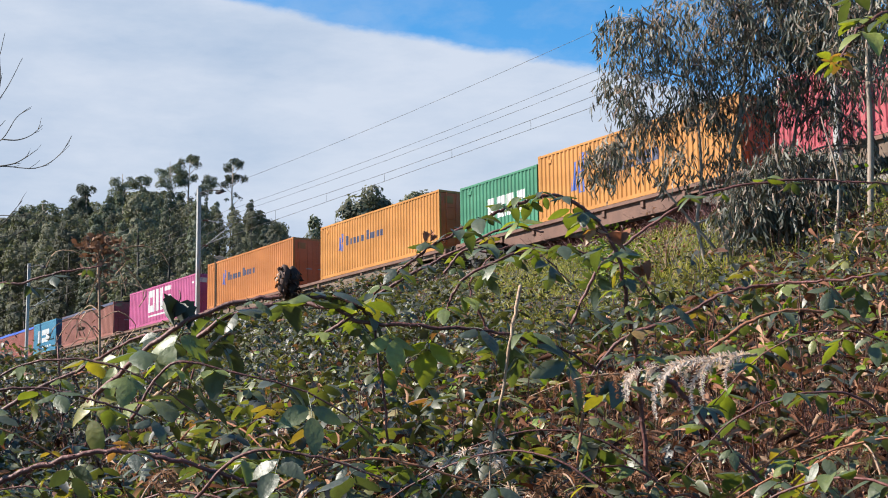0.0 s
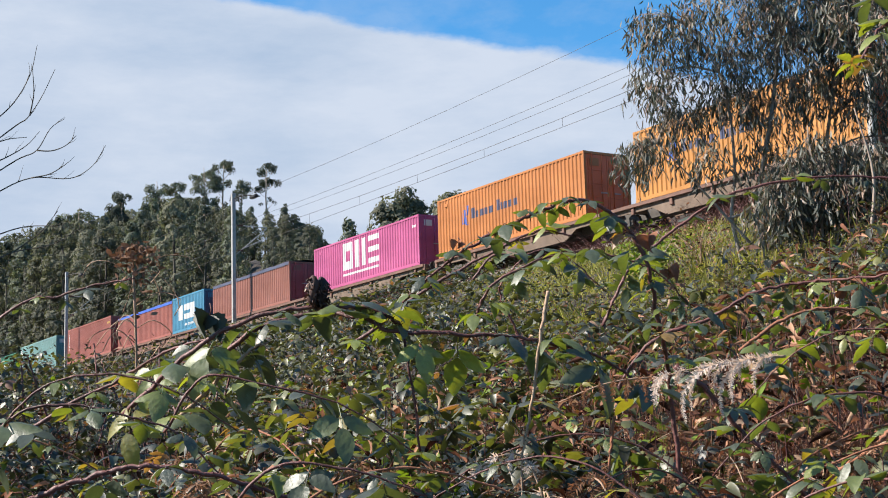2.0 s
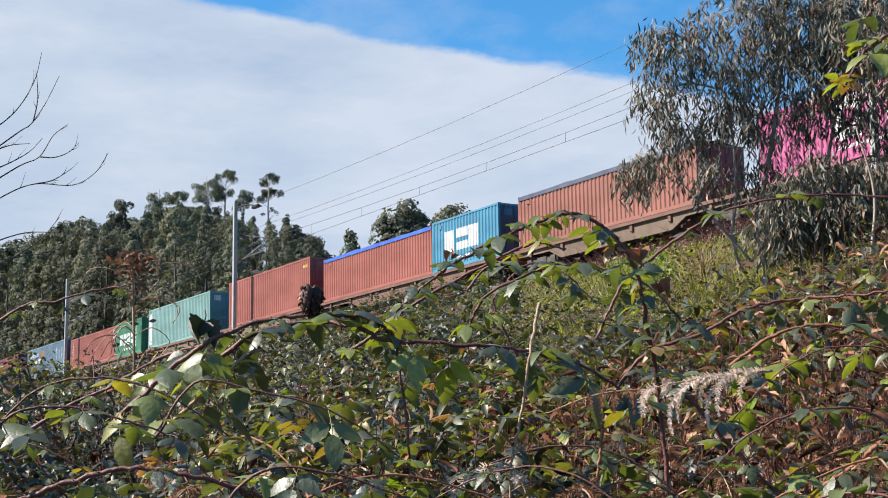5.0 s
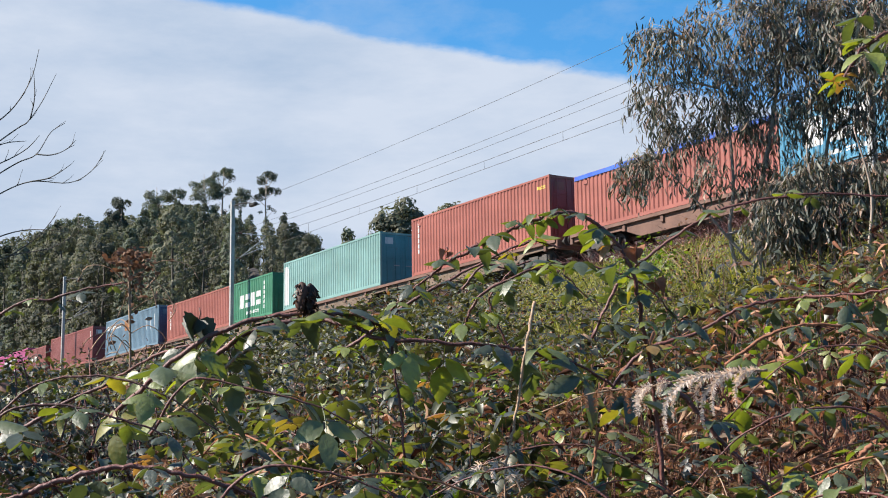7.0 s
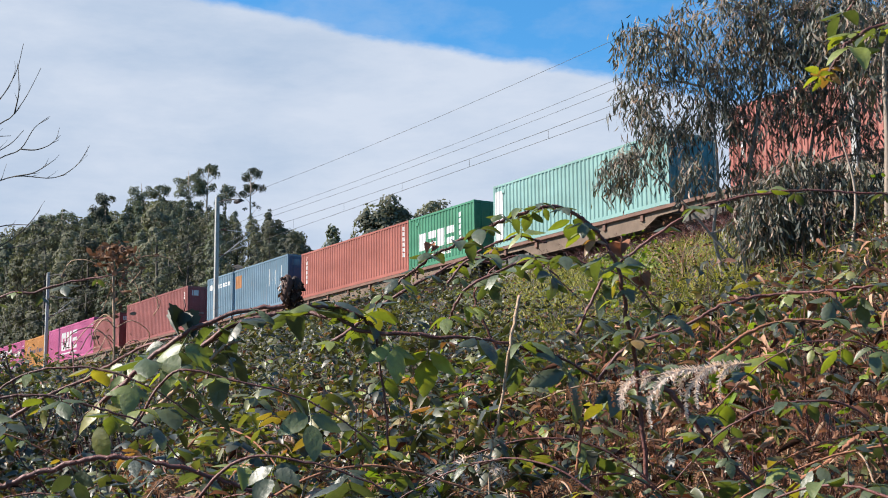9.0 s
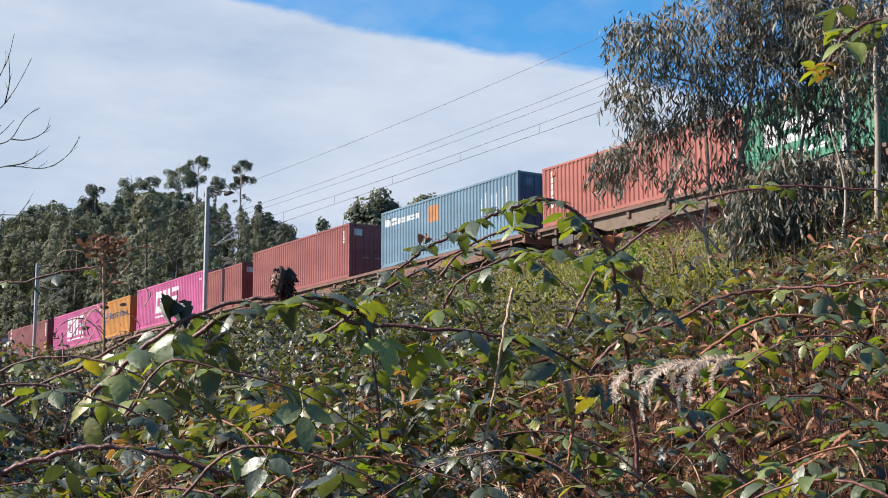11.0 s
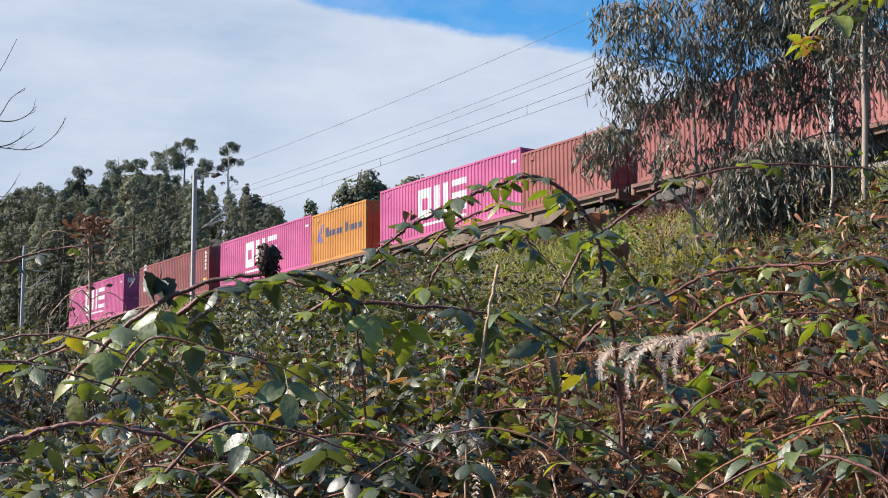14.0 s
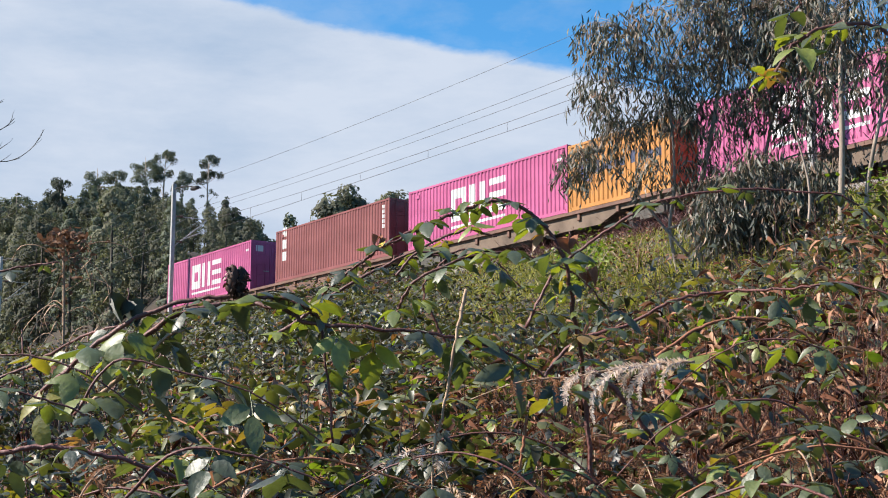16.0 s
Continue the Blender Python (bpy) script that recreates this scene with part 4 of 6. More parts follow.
def build_gum(x, y, lobes, stems, seed, size, label):
    """Young gum tree: several thin stems, limbs into each lobe, twigs and drooping leaves."""
    z = float(ground_z(x, y))
    tree = tagged(new("eucalyptus_tree"), label, "tree")
    tree.location = (x, y, z)
    v, f, twigs = hanging_leaves([l[:3] for l in lobes], [l[3:6] for l in lobes], [int(l[6] * 1.36) for l in lobes], size, seed)
    part("crown", quads_to_mesh("crown", v, f, M["gum"]), None, tree)
    g = random.Random(seed)
    tips = []
    for pts, r in stems:
        bm = bmesh.new()
        path = spline(pts, 5)
        tube(bm, path, [r * (1 - 0.75 * i / len(path)) for i in range(len(path))], 7, 0.1)
        part("trunk", bm, M["bark"], tree)
        tips += path[len(path) // 3:]
    bm = bmesh.new()
    for l in lobes:
        c = Vector(l[:3])
        low = [p for p in tips if p.z < c.z + 0.2] or tips
        a = min(low, key=lambda p: (p - c).length + 0.4 * abs(p.z - c.z + 0.6))
        mid = (a + c) / 2 + Vector((0, 0, 0.12))
        tube(bm, spline([a, mid, c], 4), [0.022 - 0.0015 * i for i in range(9)], 5)
        near = [t for t in twigs if np.linalg.norm(t[0] - np.array(l[:3])) < max(l[3:6]) * 1.1]
        for o, path in near[::3]:
            q = a.lerp(c, g.uniform(0.3, 0.95))
            tube(bm, [q, (q + Vector(o)) / 2 + Vector((0, 0, 0.08)), Vector(o)], [0.006, 0.005, 0.003], 3)
            tube(bm, [Vector(p) for p in path[::2]], [0.004, 0.003, 0.002], 3)
    tagged(part("limb_set", bm, M["bark"], tree), kind="stuff")
    return tree


GUM_LOBES = [
    (0.75, -0.2, 2.95, 0.5, 0.5, 0.4, 150), (1.5, 0.0, 4.0, 0.6, 0.6, 0.6, 460), (1.9, 0.0, 4.5, 0.7, 0.7, 0.7, 560), (0.3, 0.0, 4.2, 0.6, 0.6, 0.5, 300),
    (-2.15, 0.0, 1.85, 0.28, 0.4, 0.3, 150), (-1.75, 0.1, 4.2, 0.32, 0.5, 0.4, 170), (-1.62, 0.2, 3.25, 0.5, 0.6, 0.45, 330), (-1.25, -0.2, 4.05, 0.65, 0.6, 0.55, 420), (-0.35, 0.3, 3.65, 0.8, 0.8, 0.7, 640), (0.8, 0.1, 3.6, 0.85, 0.9, 0.8, 800),
    (1.85, -0.1, 3.45, 0.8, 0.9, 0.9, 800), (-1.8, 0.0, 1.95, 0.42, 0.5, 0.36, 260), (-1.3, 0.3, 2.6, 0.5, 0.5, 0.42, 340), (-0.9, -0.3, 1.65, 0.45, 0.5, 0.35, 190),
    (-0.45, 0.2, 2.75, 0.6, 0.6, 0.4, 330), (0.3, 0.1, 2.6, 0.6, 0.6, 0.45, 300), (1.2, 0.2, 2.75, 0.6, 0.6, 0.5, 230), (1.85, 0.0, 2.5, 0.5, 0.6, 0.5, 230),
    (0.95, -0.3, 1.15, 0.75, 0.6, 0.45, 1300), (1.45, 0.0, 1.35, 0.5, 0.5, 0.5, 700), (0.1, 0.0, 1.75, 0.4, 0.4, 0.35, 160), (0.65, 0.2, 1.9, 0.5, 0.5, 0.35, 120),
    (0.0, 0.0, 4.7, 1.1, 1.0, 0.7, 620), (1.4, 0.0, 4.7, 1.2, 1.0, 0.8, 740), (0.7, 0.0, 5.8, 1.2, 1.1, 0.8, 620), (0.8, 0.0, 6.8, 0.8, 0.8, 0.6, 330), (2.5, 0.2, 4.2, 0.7, 0.8, 0.9, 460), (1.9, 0.1, 1.3, 0.6, 0.5, 0.45, 700), (0.7, -0.2, 0.75, 0.5, 0.4, 0.3, 480), (2.3, 0.1, 2.0, 0.5, 0.5, 0.5, 170),
]
GUM_STEMS = [
    ([(0.0, 0, -0.2), (-0.05, 0, 1.0), (0.3, 0.1, 2.6), (0.55, 0.1, 4.4), (0.75, 0, 6.4)], 0.06),
    ([(-0.35, 0.1, -0.2), (-0.5, 0.1, 0.7), (-0.4, 0.1, 1.6), (-0.5, 0.1, 3.0), (-1.0, 0, 4.0)], 0.04),
    ([(0.1, -0.1, -0.2), (-0.6, -0.1, 0.65), (-1.2, -0.1, 1.4), (-1.7, 0, 2.0)], 0.03),
    ([(1.2, 0.3, -0.1), (1.1, 0.2, 1.2), (1.3, 0.1, 2.6), (1.7, 0, 3.8)], 0.05),
]
build_gum(4.78, 23.6, GUM_LOBES, GUM_STEMS, 21, 0.165, "young eucalyptus with hanging grey-green leaves on the grassy slope")
SIDE_LOBES = [(-0.3, 0, 3.4, 0.8, 0.8, 0.7, 420), (0.7, 0.1, 3.9, 0.9, 0.8, 0.8, 520), (0.4, 0.1, 2.7, 0.7, 0.7, 0.6, 330), (1.4, 0, 3.0, 0.8, 0.7, 0.7, 420), (0.6, 0, 5.0, 1.1, 1.0, 0.8, 520), (1.4, 0, 1.9, 0.6, 0.6, 0.5, 240)]
SIDE_STEMS = [([(0, 0, -0.2), (0.1, 0, 1.5), (0.15, 0, 3.0), (0.5, 0, 4.8)], 0.055), ([(0.35, 0.1, -0.2), (0.5, 0, 1.2), (0.9, 0, 2.6), (1.3, 0, 3.4)], 0.04), ([(-0.5, 0.1, -0.2), (-0.4, 0, 0.8), (-0.6, 0, 1.8)], 0.03)]
build_gum(6.1, 20.2, SIDE_LOBES, SIDE_STEMS, 22, 0.18, "slender eucalyptus with grey-green leaves among scrub")
LOW_LOBES = [(-0.65, 0, 0.75, 0.42, 0.4, 0.4, 620), (-0.1, 0.1, 0.85, 0.5, 0.4, 0.42, 900), (0.5, 0, 0.95, 0.45, 0.4, 0.42, 800), (0.0, 0.1, 1.5, 0.5, 0.4, 0.35, 420), (0.75, 0.1, 1.45, 0.4, 0.4, 0.35, 340), (-0.5, 0.1, 1.3, 0.35, 0.35, 0.3, 240)]
LOW_STEMS = [([(0, 0, -0.2), (0.0, 0, 0.6), (-0.1, 0, 1.2), (-0.1, 0, 1.9)], 0.03), ([(0.15, 0, -0.2), (0.35, 0, 0.7), (0.6, 0, 1.6)], 0.025)]
build_gum(5.2, 21.4, LOW_LOBES, LOW_STEMS, 23, 0.17, "low eucalyptus sapling with dense hanging dark leaves")

# ---------------------------------------------------------------- bramble thicket over the slope
def leaf_spray(leaflets, stations, width, fold, curl, teeth, seed):
    """A compound bramble leaf: leaflets round a hub, joined by small webs, one leaflet about one long."""
    g = random.Random(seed)
    vs, fs, bases = [], [], []
    for turn, size in ((0, 1.0), (72, 0.86), (-72, 0.86), (132, 0.62), (-132, 0.62))[:leaflets]:
        k = len(vs)
        v, f = leaf_template(stations, width * g.uniform(0.88, 1.1), fold + g.uniform(-0.12, 0.12), curl * g.uniform(0.5, 1.4), teeth)
        m = pose(0, 0, 0, 0, 0, turn + g.uniform(-10, 10)) @ pose(0, 0.3 if not turn else 0.06, 0, g.uniform(-20, 8), g.uniform(-22, 22), 0)
        vs += [tuple(m @ (Vector(p) * size)) for p in v]
        fs += [tuple(i + k for i in q) for q in f]
        bases.append(k)
    for k in bases[1:]:
        fs.append((bases[0], bases[0] + 2, k, k + 2))
    return vs, fs


SPRAYS = [leaf_spray(3, 4, 0.30, -0.16, 0.28, 0.05, 61), leaf_spray(5, 4, 0.29, -0.1, 0.3, 0.05, 62), leaf_spray(3, 4, 0.27, 0.2, 0.36, 0.06, 63)]
FAR_SPRAYS = [leaf_spray(3, 3, 0.31, -0.14, 0.28, 0.0, 64), leaf_spray(3, 3, 0.28, 0.16, 0.36, 0.0, 65)]
LEAF_FAR = leaf_template(2, 0.28, -0.14, 0.24)
LEAF_ROUGH = leaf_template(4, 0.28, -0.14, 0.24)
SHRED = leaf_template(3, 0.15, 0.45, 0.6)


def open_side(x, y):
    """0 where brambles run up to the track, 1 on the grassy part of the slope."""
    return smooth(-0.03, 0.08, x / np.maximum(y, 0.5) + 0.02 * np.sin(y * 0.9))


def canopy(x, y):
    """How high the thicket stands over the ground, with an added bank out of view."""
    x, y = np.asarray(x, float), np.asarray(y, float)
    w = (np.sin(x * 1.7 + 0.6 * np.sin(y * 1.3)) * np.sin(y * 1.45 + 0.8) + 0.6 * np.sin(x * 3.9 + 2.0) * np.sin(y * 3.1 + x)) / 1.6
    n = x * NX + y * NY
    far = smooth(1.5, 5.0, n)
    left = smooth(0.23, 0.36, -x / np.maximum(y, 1.0)) * smooth(3, 7, y)
    # the 1.5 m term is an unseen bank, added to shade the left side
    tall = 1.02 + 0.25 * far + 0.55 * left + 1.5 * smooth(0.37, 0.48, -x / np.maximum(y, 1.0)) * smooth(2, 5, y)
    low = 0.95 * (1 - 0.52 * smooth(6.5, 12, y))
    return tall + (low - tall) * open_side(x, y) * smooth(3.5, 6.5, y) + (0.26 - 0.12 * far) * w


def spread(count, near, far, half, power=1.0):
    """Points in a wedge of the slope, thinning out with distance."""
    a = rng.uniform(-half, half, count)
    r = near * (far / near) ** (rng.uniform(0, 1, count) ** power)
    return r * np.sin(a), r * np.cos(a), r


def thicket(name, count, near, far, half, size, template, mat, label, depth, tilt, category, low=0.0, keep=None, power=1.0, lift=0.0, clump=0):
    x, y, r = spread(count, near, far, half, power)
    n = x * NX + y * NY
    ok = (n < 27 - 17 * open_side(x, y) + 3 * np.sin(x * 1.1 + 0.35 * y) + rng.normal(0, 2.0, count))
    ok |= (n < 30) & (rng.uniform(-0.4, 1.4, count) < 0.42 + 0.6 * np.sin(x * 0.9 + y) * np.sin(y * 0.6 - x * 0.4))
    if keep is not None:
        ok &= keep(x, y)
    x, y, r = x[ok], y[ok], r[ok]
    k = len(x)
    if clump:
        m = max(1, k // clump)
        which = rng.integers(0, m, k)
        r0 = 0.05 + 0.022 * np.hypot(x[:m], y[:m])
        lift = lift + (np.clip(rng.normal(0, 1, m), -2, 0.9) * np.where(np.hypot(x[:m], y[:m]) < 5, 0.16, 0.09))[which]
        x, y = x[:m][which] + rng.normal(0, 1, k) * r0[which], y[:m][which] + rng.normal(0, 1, k) * r0[which]
    top = canopy(x, y)
    z = ground_z(x, y) + np.maximum(0.03, top * (1 - low) + lift - np.abs(rng.normal(0, depth, k)) - low * rng.uniform(0, 0.4, k))
    right, ahead, up = leaf_frames(k, tilt, 0.25)
    s = size * rng.uniform(0.6, 1.2, k)
    v, f = scattered(template[0], template[1], np.c_[x, y, z], right, ahead, up, s)
    ob = part(name, fast_mesh(name, v, f, mat, True), None, None)
    return tagged(ob, label, category, kind="stuff")


def brown_side(x, y):
    """More bracken than bramble towards the right, near by."""
    p = 0.6 + 0.4 * smooth(-0.35, 0.25, x / np.maximum(y, 0.5) + 0.15 * np.sin(x * 3 + y * 2))
    return rng.uniform(0, 1, len(x)) < p


def green_side(x, y):
    p = 0.88 - 0.70 * smooth(-0.15, 0.16, x / np.maximum(y, 0.5) + 0.15 * np.sin(x * 3 + y * 2)) * (1 - smooth(5, 7, y))
    return rng.uniform(0, 1, len(x)) < p


for shape, count in zip(SPRAYS, (6200, 4200, 4600)):
    thicket("bramble_leaves", count, 2.1, 5.4, 0.5, 0.041, shape, M["bramble"], "glossy green bramble leaves covering the slope", 0.2, 0.34, "bramble leaves", keep=green_side, clump=4)
for shape in FAR_SPRAYS:
    thicket("bramble_leaves", 13500, 4.2, 15.0, 0.48, 0.049, shape, M["far_bramble"], "dense green bramble leaves farther up the slope", 0.2, 0.38, "bramble leaves", keep=green_side, clump=5)
thicket("bramble_leaves", 26000, 12.0, 42.0, 0.48, 0.09, LEAF_FAR, M["far_bramble"], "dense green bramble leaves near the railway", 0.2, 0.45, "bramble leaves", keep=green_side, clump=12)
thicket("dead_leaves", 24000, 2.0, 6.5, 0.5, 0.042, SHRED, M["dead_leaf"], "curled brown dead leaves in the thicket", 0.2, 1.0, "dead leaves", 0.05, keep=brown_side, lift=0.02, clump=14)
thicket("dead_leaves", 14000, 5.0, 36.0, 0.6, 0.05, LEAF_ROUGH, M["dead_leaf"], "brown dead leaves among the brambles", 0.25, 1.0, "dead leaves", 0.15, power=0.8, clump=12)
thicket("bramble_leaves", 3500, 2.1, 6.5, 0.5, 0.075, LEAF_ROUGH, M["bramble"], "shaded bramble leaves deep in the thicket", 0.5, 0.5, "bramble leaves", 0.15)
thicket("bramble_leaves", 9000, 1.1, 14.0, 3.1, 0.1, LEAF_ROUGH, M["far_bramble"], "green bramble leaves on the slope all round", 0.3, 0.4, "bramble leaves", 0.2, keep=lambda x, y: np.abs(np.arctan2(x, y)) > 0.52, clump=12)
thicket("lime_leaves", 1500, 2.3, 9.0, 0.45, 0.05, LEAF_ROUGH, M["lime_leaf"], "fresh lime green bramble leaves", 0.08, 0.6, "bramble leaves")


def stem_mesh(name, count, near, far, half, mat, rad, high, lean, label, category, keep=None, down=0.0):
    """Many thin bent stems standing in the thicket, each a three-sided tapering rod."""
    x, y, r = spread(count, near, far, half)
    if keep is not None:
        ok = keep(x, y)
        x, y = x[ok], y[ok]
    k = len(x)
    base = np.c_[x, y, ground_z(x, y) + 0.15]
    top = canopy(x, y) * rng.uniform(0.6, 1.0, k) * high - down
    head = rng.uniform(0, 2 * np.pi, k)
    ln = np.abs(rng.normal(0, lean, k))
    out = np.c_[np.cos(head), np.sin(head), np.zeros(k)]
    V = []
    for i, t in enumerate((0.0, 0.35, 0.7, 1.0)):
        p = base + out * (ln * t ** 2)[:, None] + np.c_[np.zeros(k), np.zeros(k), top * (t - 0.25 * ln * t * t)]
        w = rad * (1 - 0.7 * t)
        for j in range(3):
            b = 2.094 * j
            V.append(p + np.array([math.cos(b) * w, math.sin(b) * w, 0]))
    V = np.stack(V, 1)
    F = []
    for i in range(3):
        for j in range(3):
            F.append((3 * i + j, 3 * i + (j + 1) % 3, 3 * i + 3 + (j + 1) % 3, 3 * i + 3 + j))
    f = np.array(F)[None] + (np.arange(k) * 12)[:, None, None]
    ob = part(name, fast_mesh(name, V.reshape(-1, 3), f.reshape(-1, 4), mat, True), None, None)
    return tagged(ob, label, category, kind="stuff")


stem_mesh("bramble_stems", 4200, 2.2, 22, 0.5, M["cane"], 0.0030, 1.06, 0.6, "dark reddish bramble stems in the thicket", "bramble stems")
stem_mesh("dry_stems", 6500, 2.0, 7, 0.5, M["rust_cane"], 0.002, 1.0, 0.95, "rust-brown dead bracken stems", "dry stems", keep=brown_side)
stem_mesh("dry_stems", 2600, 2.1, 12, 0.5, M["dry_cane"], 0.0019, 1.0, 0.35, "pale straw-coloured dead stems", "dry stems", keep=brown_side)


def build_brush():
    """Dark dead twigs tangled along the shoulder of the track."""
    k = 6500
    s, n = rng.uniform(-100, -14, k), rng.uniform(30.6, 33.1, k)
    lump = 0.45 + 0.55 * np.sin(s * 0.5) * np.sin(s * 0.19 + 1.0)
    x, y = NX * n + DX * s, NY * n + DY * s
    base = np.c_[x, y, ground_z(x, y) - 0.05]
    head, high = rng.uniform(0, 2 * np.pi, k), (0.3 + 1.0 * np.clip(lump, 0, 1)) * rng.uniform(0.4, 1.25, k)
    ln = high * rng.uniform(0.3, 1.3, k)
    out = np.c_[np.cos(head), np.sin(head), np.zeros(k)]
    V = []
    for t in (0.0, 0.35, 0.7, 1.0):
        p = base + out * (ln * t ** 1.6)[:, None] + np.c_[np.zeros(k), np.zeros(k), high * (t - 0.3 * t * t)]
        for j in range(3):
            V.append(p + np.array([math.cos(2.094 * j), math.sin(2.094 * j), 0]) * 0.019 * (1 - 0.65 * t))
    V = np.stack(V, 1)
    F = [(3 * i + j, 3 * i + (j + 1) % 3, 3 * i + 3 + (j + 1) % 3, 3 * i + 3 + j) for i in range(3) for j in range(3)]
    f = np.array(F)[None] + (np.arange(k) * 12)[:, None, None]
    ob = part("brushwood", fast_mesh("brushwood", V.reshape(-1, 3), f.reshape(-1, 4), M["cane"], True), None, None)
    tagged(ob, "dark dead twigs tangled beside the railway track", "brushwood", kind="stuff")


build_brush()


def build_grass():
    """Tufts of long grass on the slope below the track."""
    count = 30000
    s = rng.uniform(-75, 2, count)
    n = 9 + 24.2 * rng.uniform(0, 1, count) ** 1.1
    x, y = NX * n + DX * s, NY * n + DY * s
    ok = (x / y > -0.24) & (x / y < 0.55) & (y > 10) & (np.hypot(x, y) < 75)
    patch = np.sin(x * 0.8 + 1.2 * np.sin(y * 0.35)) * np.sin(y * 0.7 + 0.4)
    ok &= (rng.uniform(-1, 1, count) < patch + 0.2) & (rng.uniform(0.02, 1, count) < open_side(x, y) + 0.25 * (n > 27))
    x, y = x[ok], y[ok]
    x, y = np.repeat(x, 6) + rng.normal(0, 0.12, len(x) * 6), np.repeat(y, 6) + rng.normal(0, 0.12, len(y) * 6)
    k = len(x)
    base = np.c_[x, y, ground_z(x, y) - 0.02]
    up = unit(np.c_[rng.normal(0, 0.7, k), rng.normal(0, 0.7, k), np.ones(k)])
    right = unit(np.cross(up, rng.normal(size=(k, 3))))
    t = [(-0.03, 0, 0), (0.03, 0, 0), (0.022, 0.55, 0.06), (-0.022, 0.55, 0.06), (0.0, 1.0, 0.26), (-0.004, 1.0, 0.26)]
    v, f = scattered(t, [(0, 1, 2, 3), (3, 2, 4, 5)], base, right, up, np.cross(right, up), rng.choice([0.16, 0.22, 0.3, 0.46], k) * rng.uniform(0.8, 1.1, k))
    ob = part("grass", fast_mesh("grass", v, f, M["grass"]), None, None)
    tagged(ob, "yellow-green rough grass on the embankment slope", "grass", kind="stuff")


build_grass()


def build_scrub(name, x, y, width, height, count, size, mat, stem, seed, label):
    """A loose bush: bent twigs with small leaves scattered round their ends."""
    g = np.random.default_rng(seed)
    z = float(ground_z(x, y))
    bush = tagged(new(name), label, "bush")
    bush.location = (x, y, z)
    bm, P = bmesh.new(), []
    for i in range(16):
        b, l = g.uniform(0, 6.28), g.uniform(0.5, 1)
        tip = np.array([math.cos(b) * width * 0.5 * l, math.sin(b) * width * 0.5 * l, height * g.uniform(0.55, 1)])
        mid = tip * np.array([0.4, 0.4, 0.55]) + g.normal(0, 0.06, 3)
        path = spline([(0, 0, -0.1), tuple(mid), tuple(tip)], 4)
        tube(bm, path, [0.012 * (1 - 0.8 * k / len(path)) for k in range(len(path))], 4)
        for k in range(count // 16):
            q = np.array(path[int(g.integers(3, len(path)))])
            P.append(q + g.normal(0, (0.13 if size > 0.03 else 0.035) * width, 3) * np.array([1, 1, 0.8]))
    part("stem", bm, stem, bush)
    P = np.array(P)
    P[:, 2] = np.maximum(P[:, 2], 0.03)
    right, ahead, up = leaf_frames(len(P), 0.7, 0.3)
    v, f = scattered(*LEAF_ROUGH, P, right, ahead, up, size * g.uniform(0.6, 1.3, len(P)))
    part("foliage", fast_mesh("foliage", v, f, mat), None, bush)
    return bush


for i, (x, y, w, h, c, sz, mt, st, lb) in enumerate((
        (-3.95, 12.0, 1.5, 2.55 - float(ground_z(-3.95, 12.0)), 420, 0.085, "far_bramble", "cane", "loose green bramble bush on the slope"),
        (-2.07, 6.7, 0.8, 1.62, 2400, 0.017, "dark_dry", "cane", "dark brown withered bush in the brambles"),
        (-2.55, 7.2, 0.8, 1.55, 2000, 0.017, "dark_dry", "cane", "dark brown withered bush in the brambles"),
        (-1.80, 7.4, 0.7, 1.52, 2000, 0.017, "dark_dry", "cane", "dark brown withered bush in the brambles"),
        (-1.33, 6.6, 0.6, 1.42, 1800, 0.017, "dark_dry", "cane", "reddish-brown withered bush in the brambles"),
        (5.6, 19.0, 1.6, 0.6, 500, 0.07, "far_bramble", "rust_cane", "tangled green scrub on the slope"),
        (6.9, 19.5, 2.0, 0.9, 700, 0.08, "lime_leaf", "bark", "yellow-green leafy broom bush on the slope"),
        (3.0, 25.0, 1.6, 0.8, 700, 0.09, "lime_leaf", "bark", "yellow-green low bush on the grass"),
        (5.4, 24.0, 1.8, 1.2, 600, 0.08, "dead_leaf", "rust_cane", "brown withered bush under the tree"),
        (4.1, 26.0, 1.8, 0.9, 380, 0.06, "dead_leaf", "dry_cane", "withered brown twiggy bush"))):
    build_scrub("scrub_bush", x, y, w, h, c, sz, M[mt], M[st], 40 + i, lb)

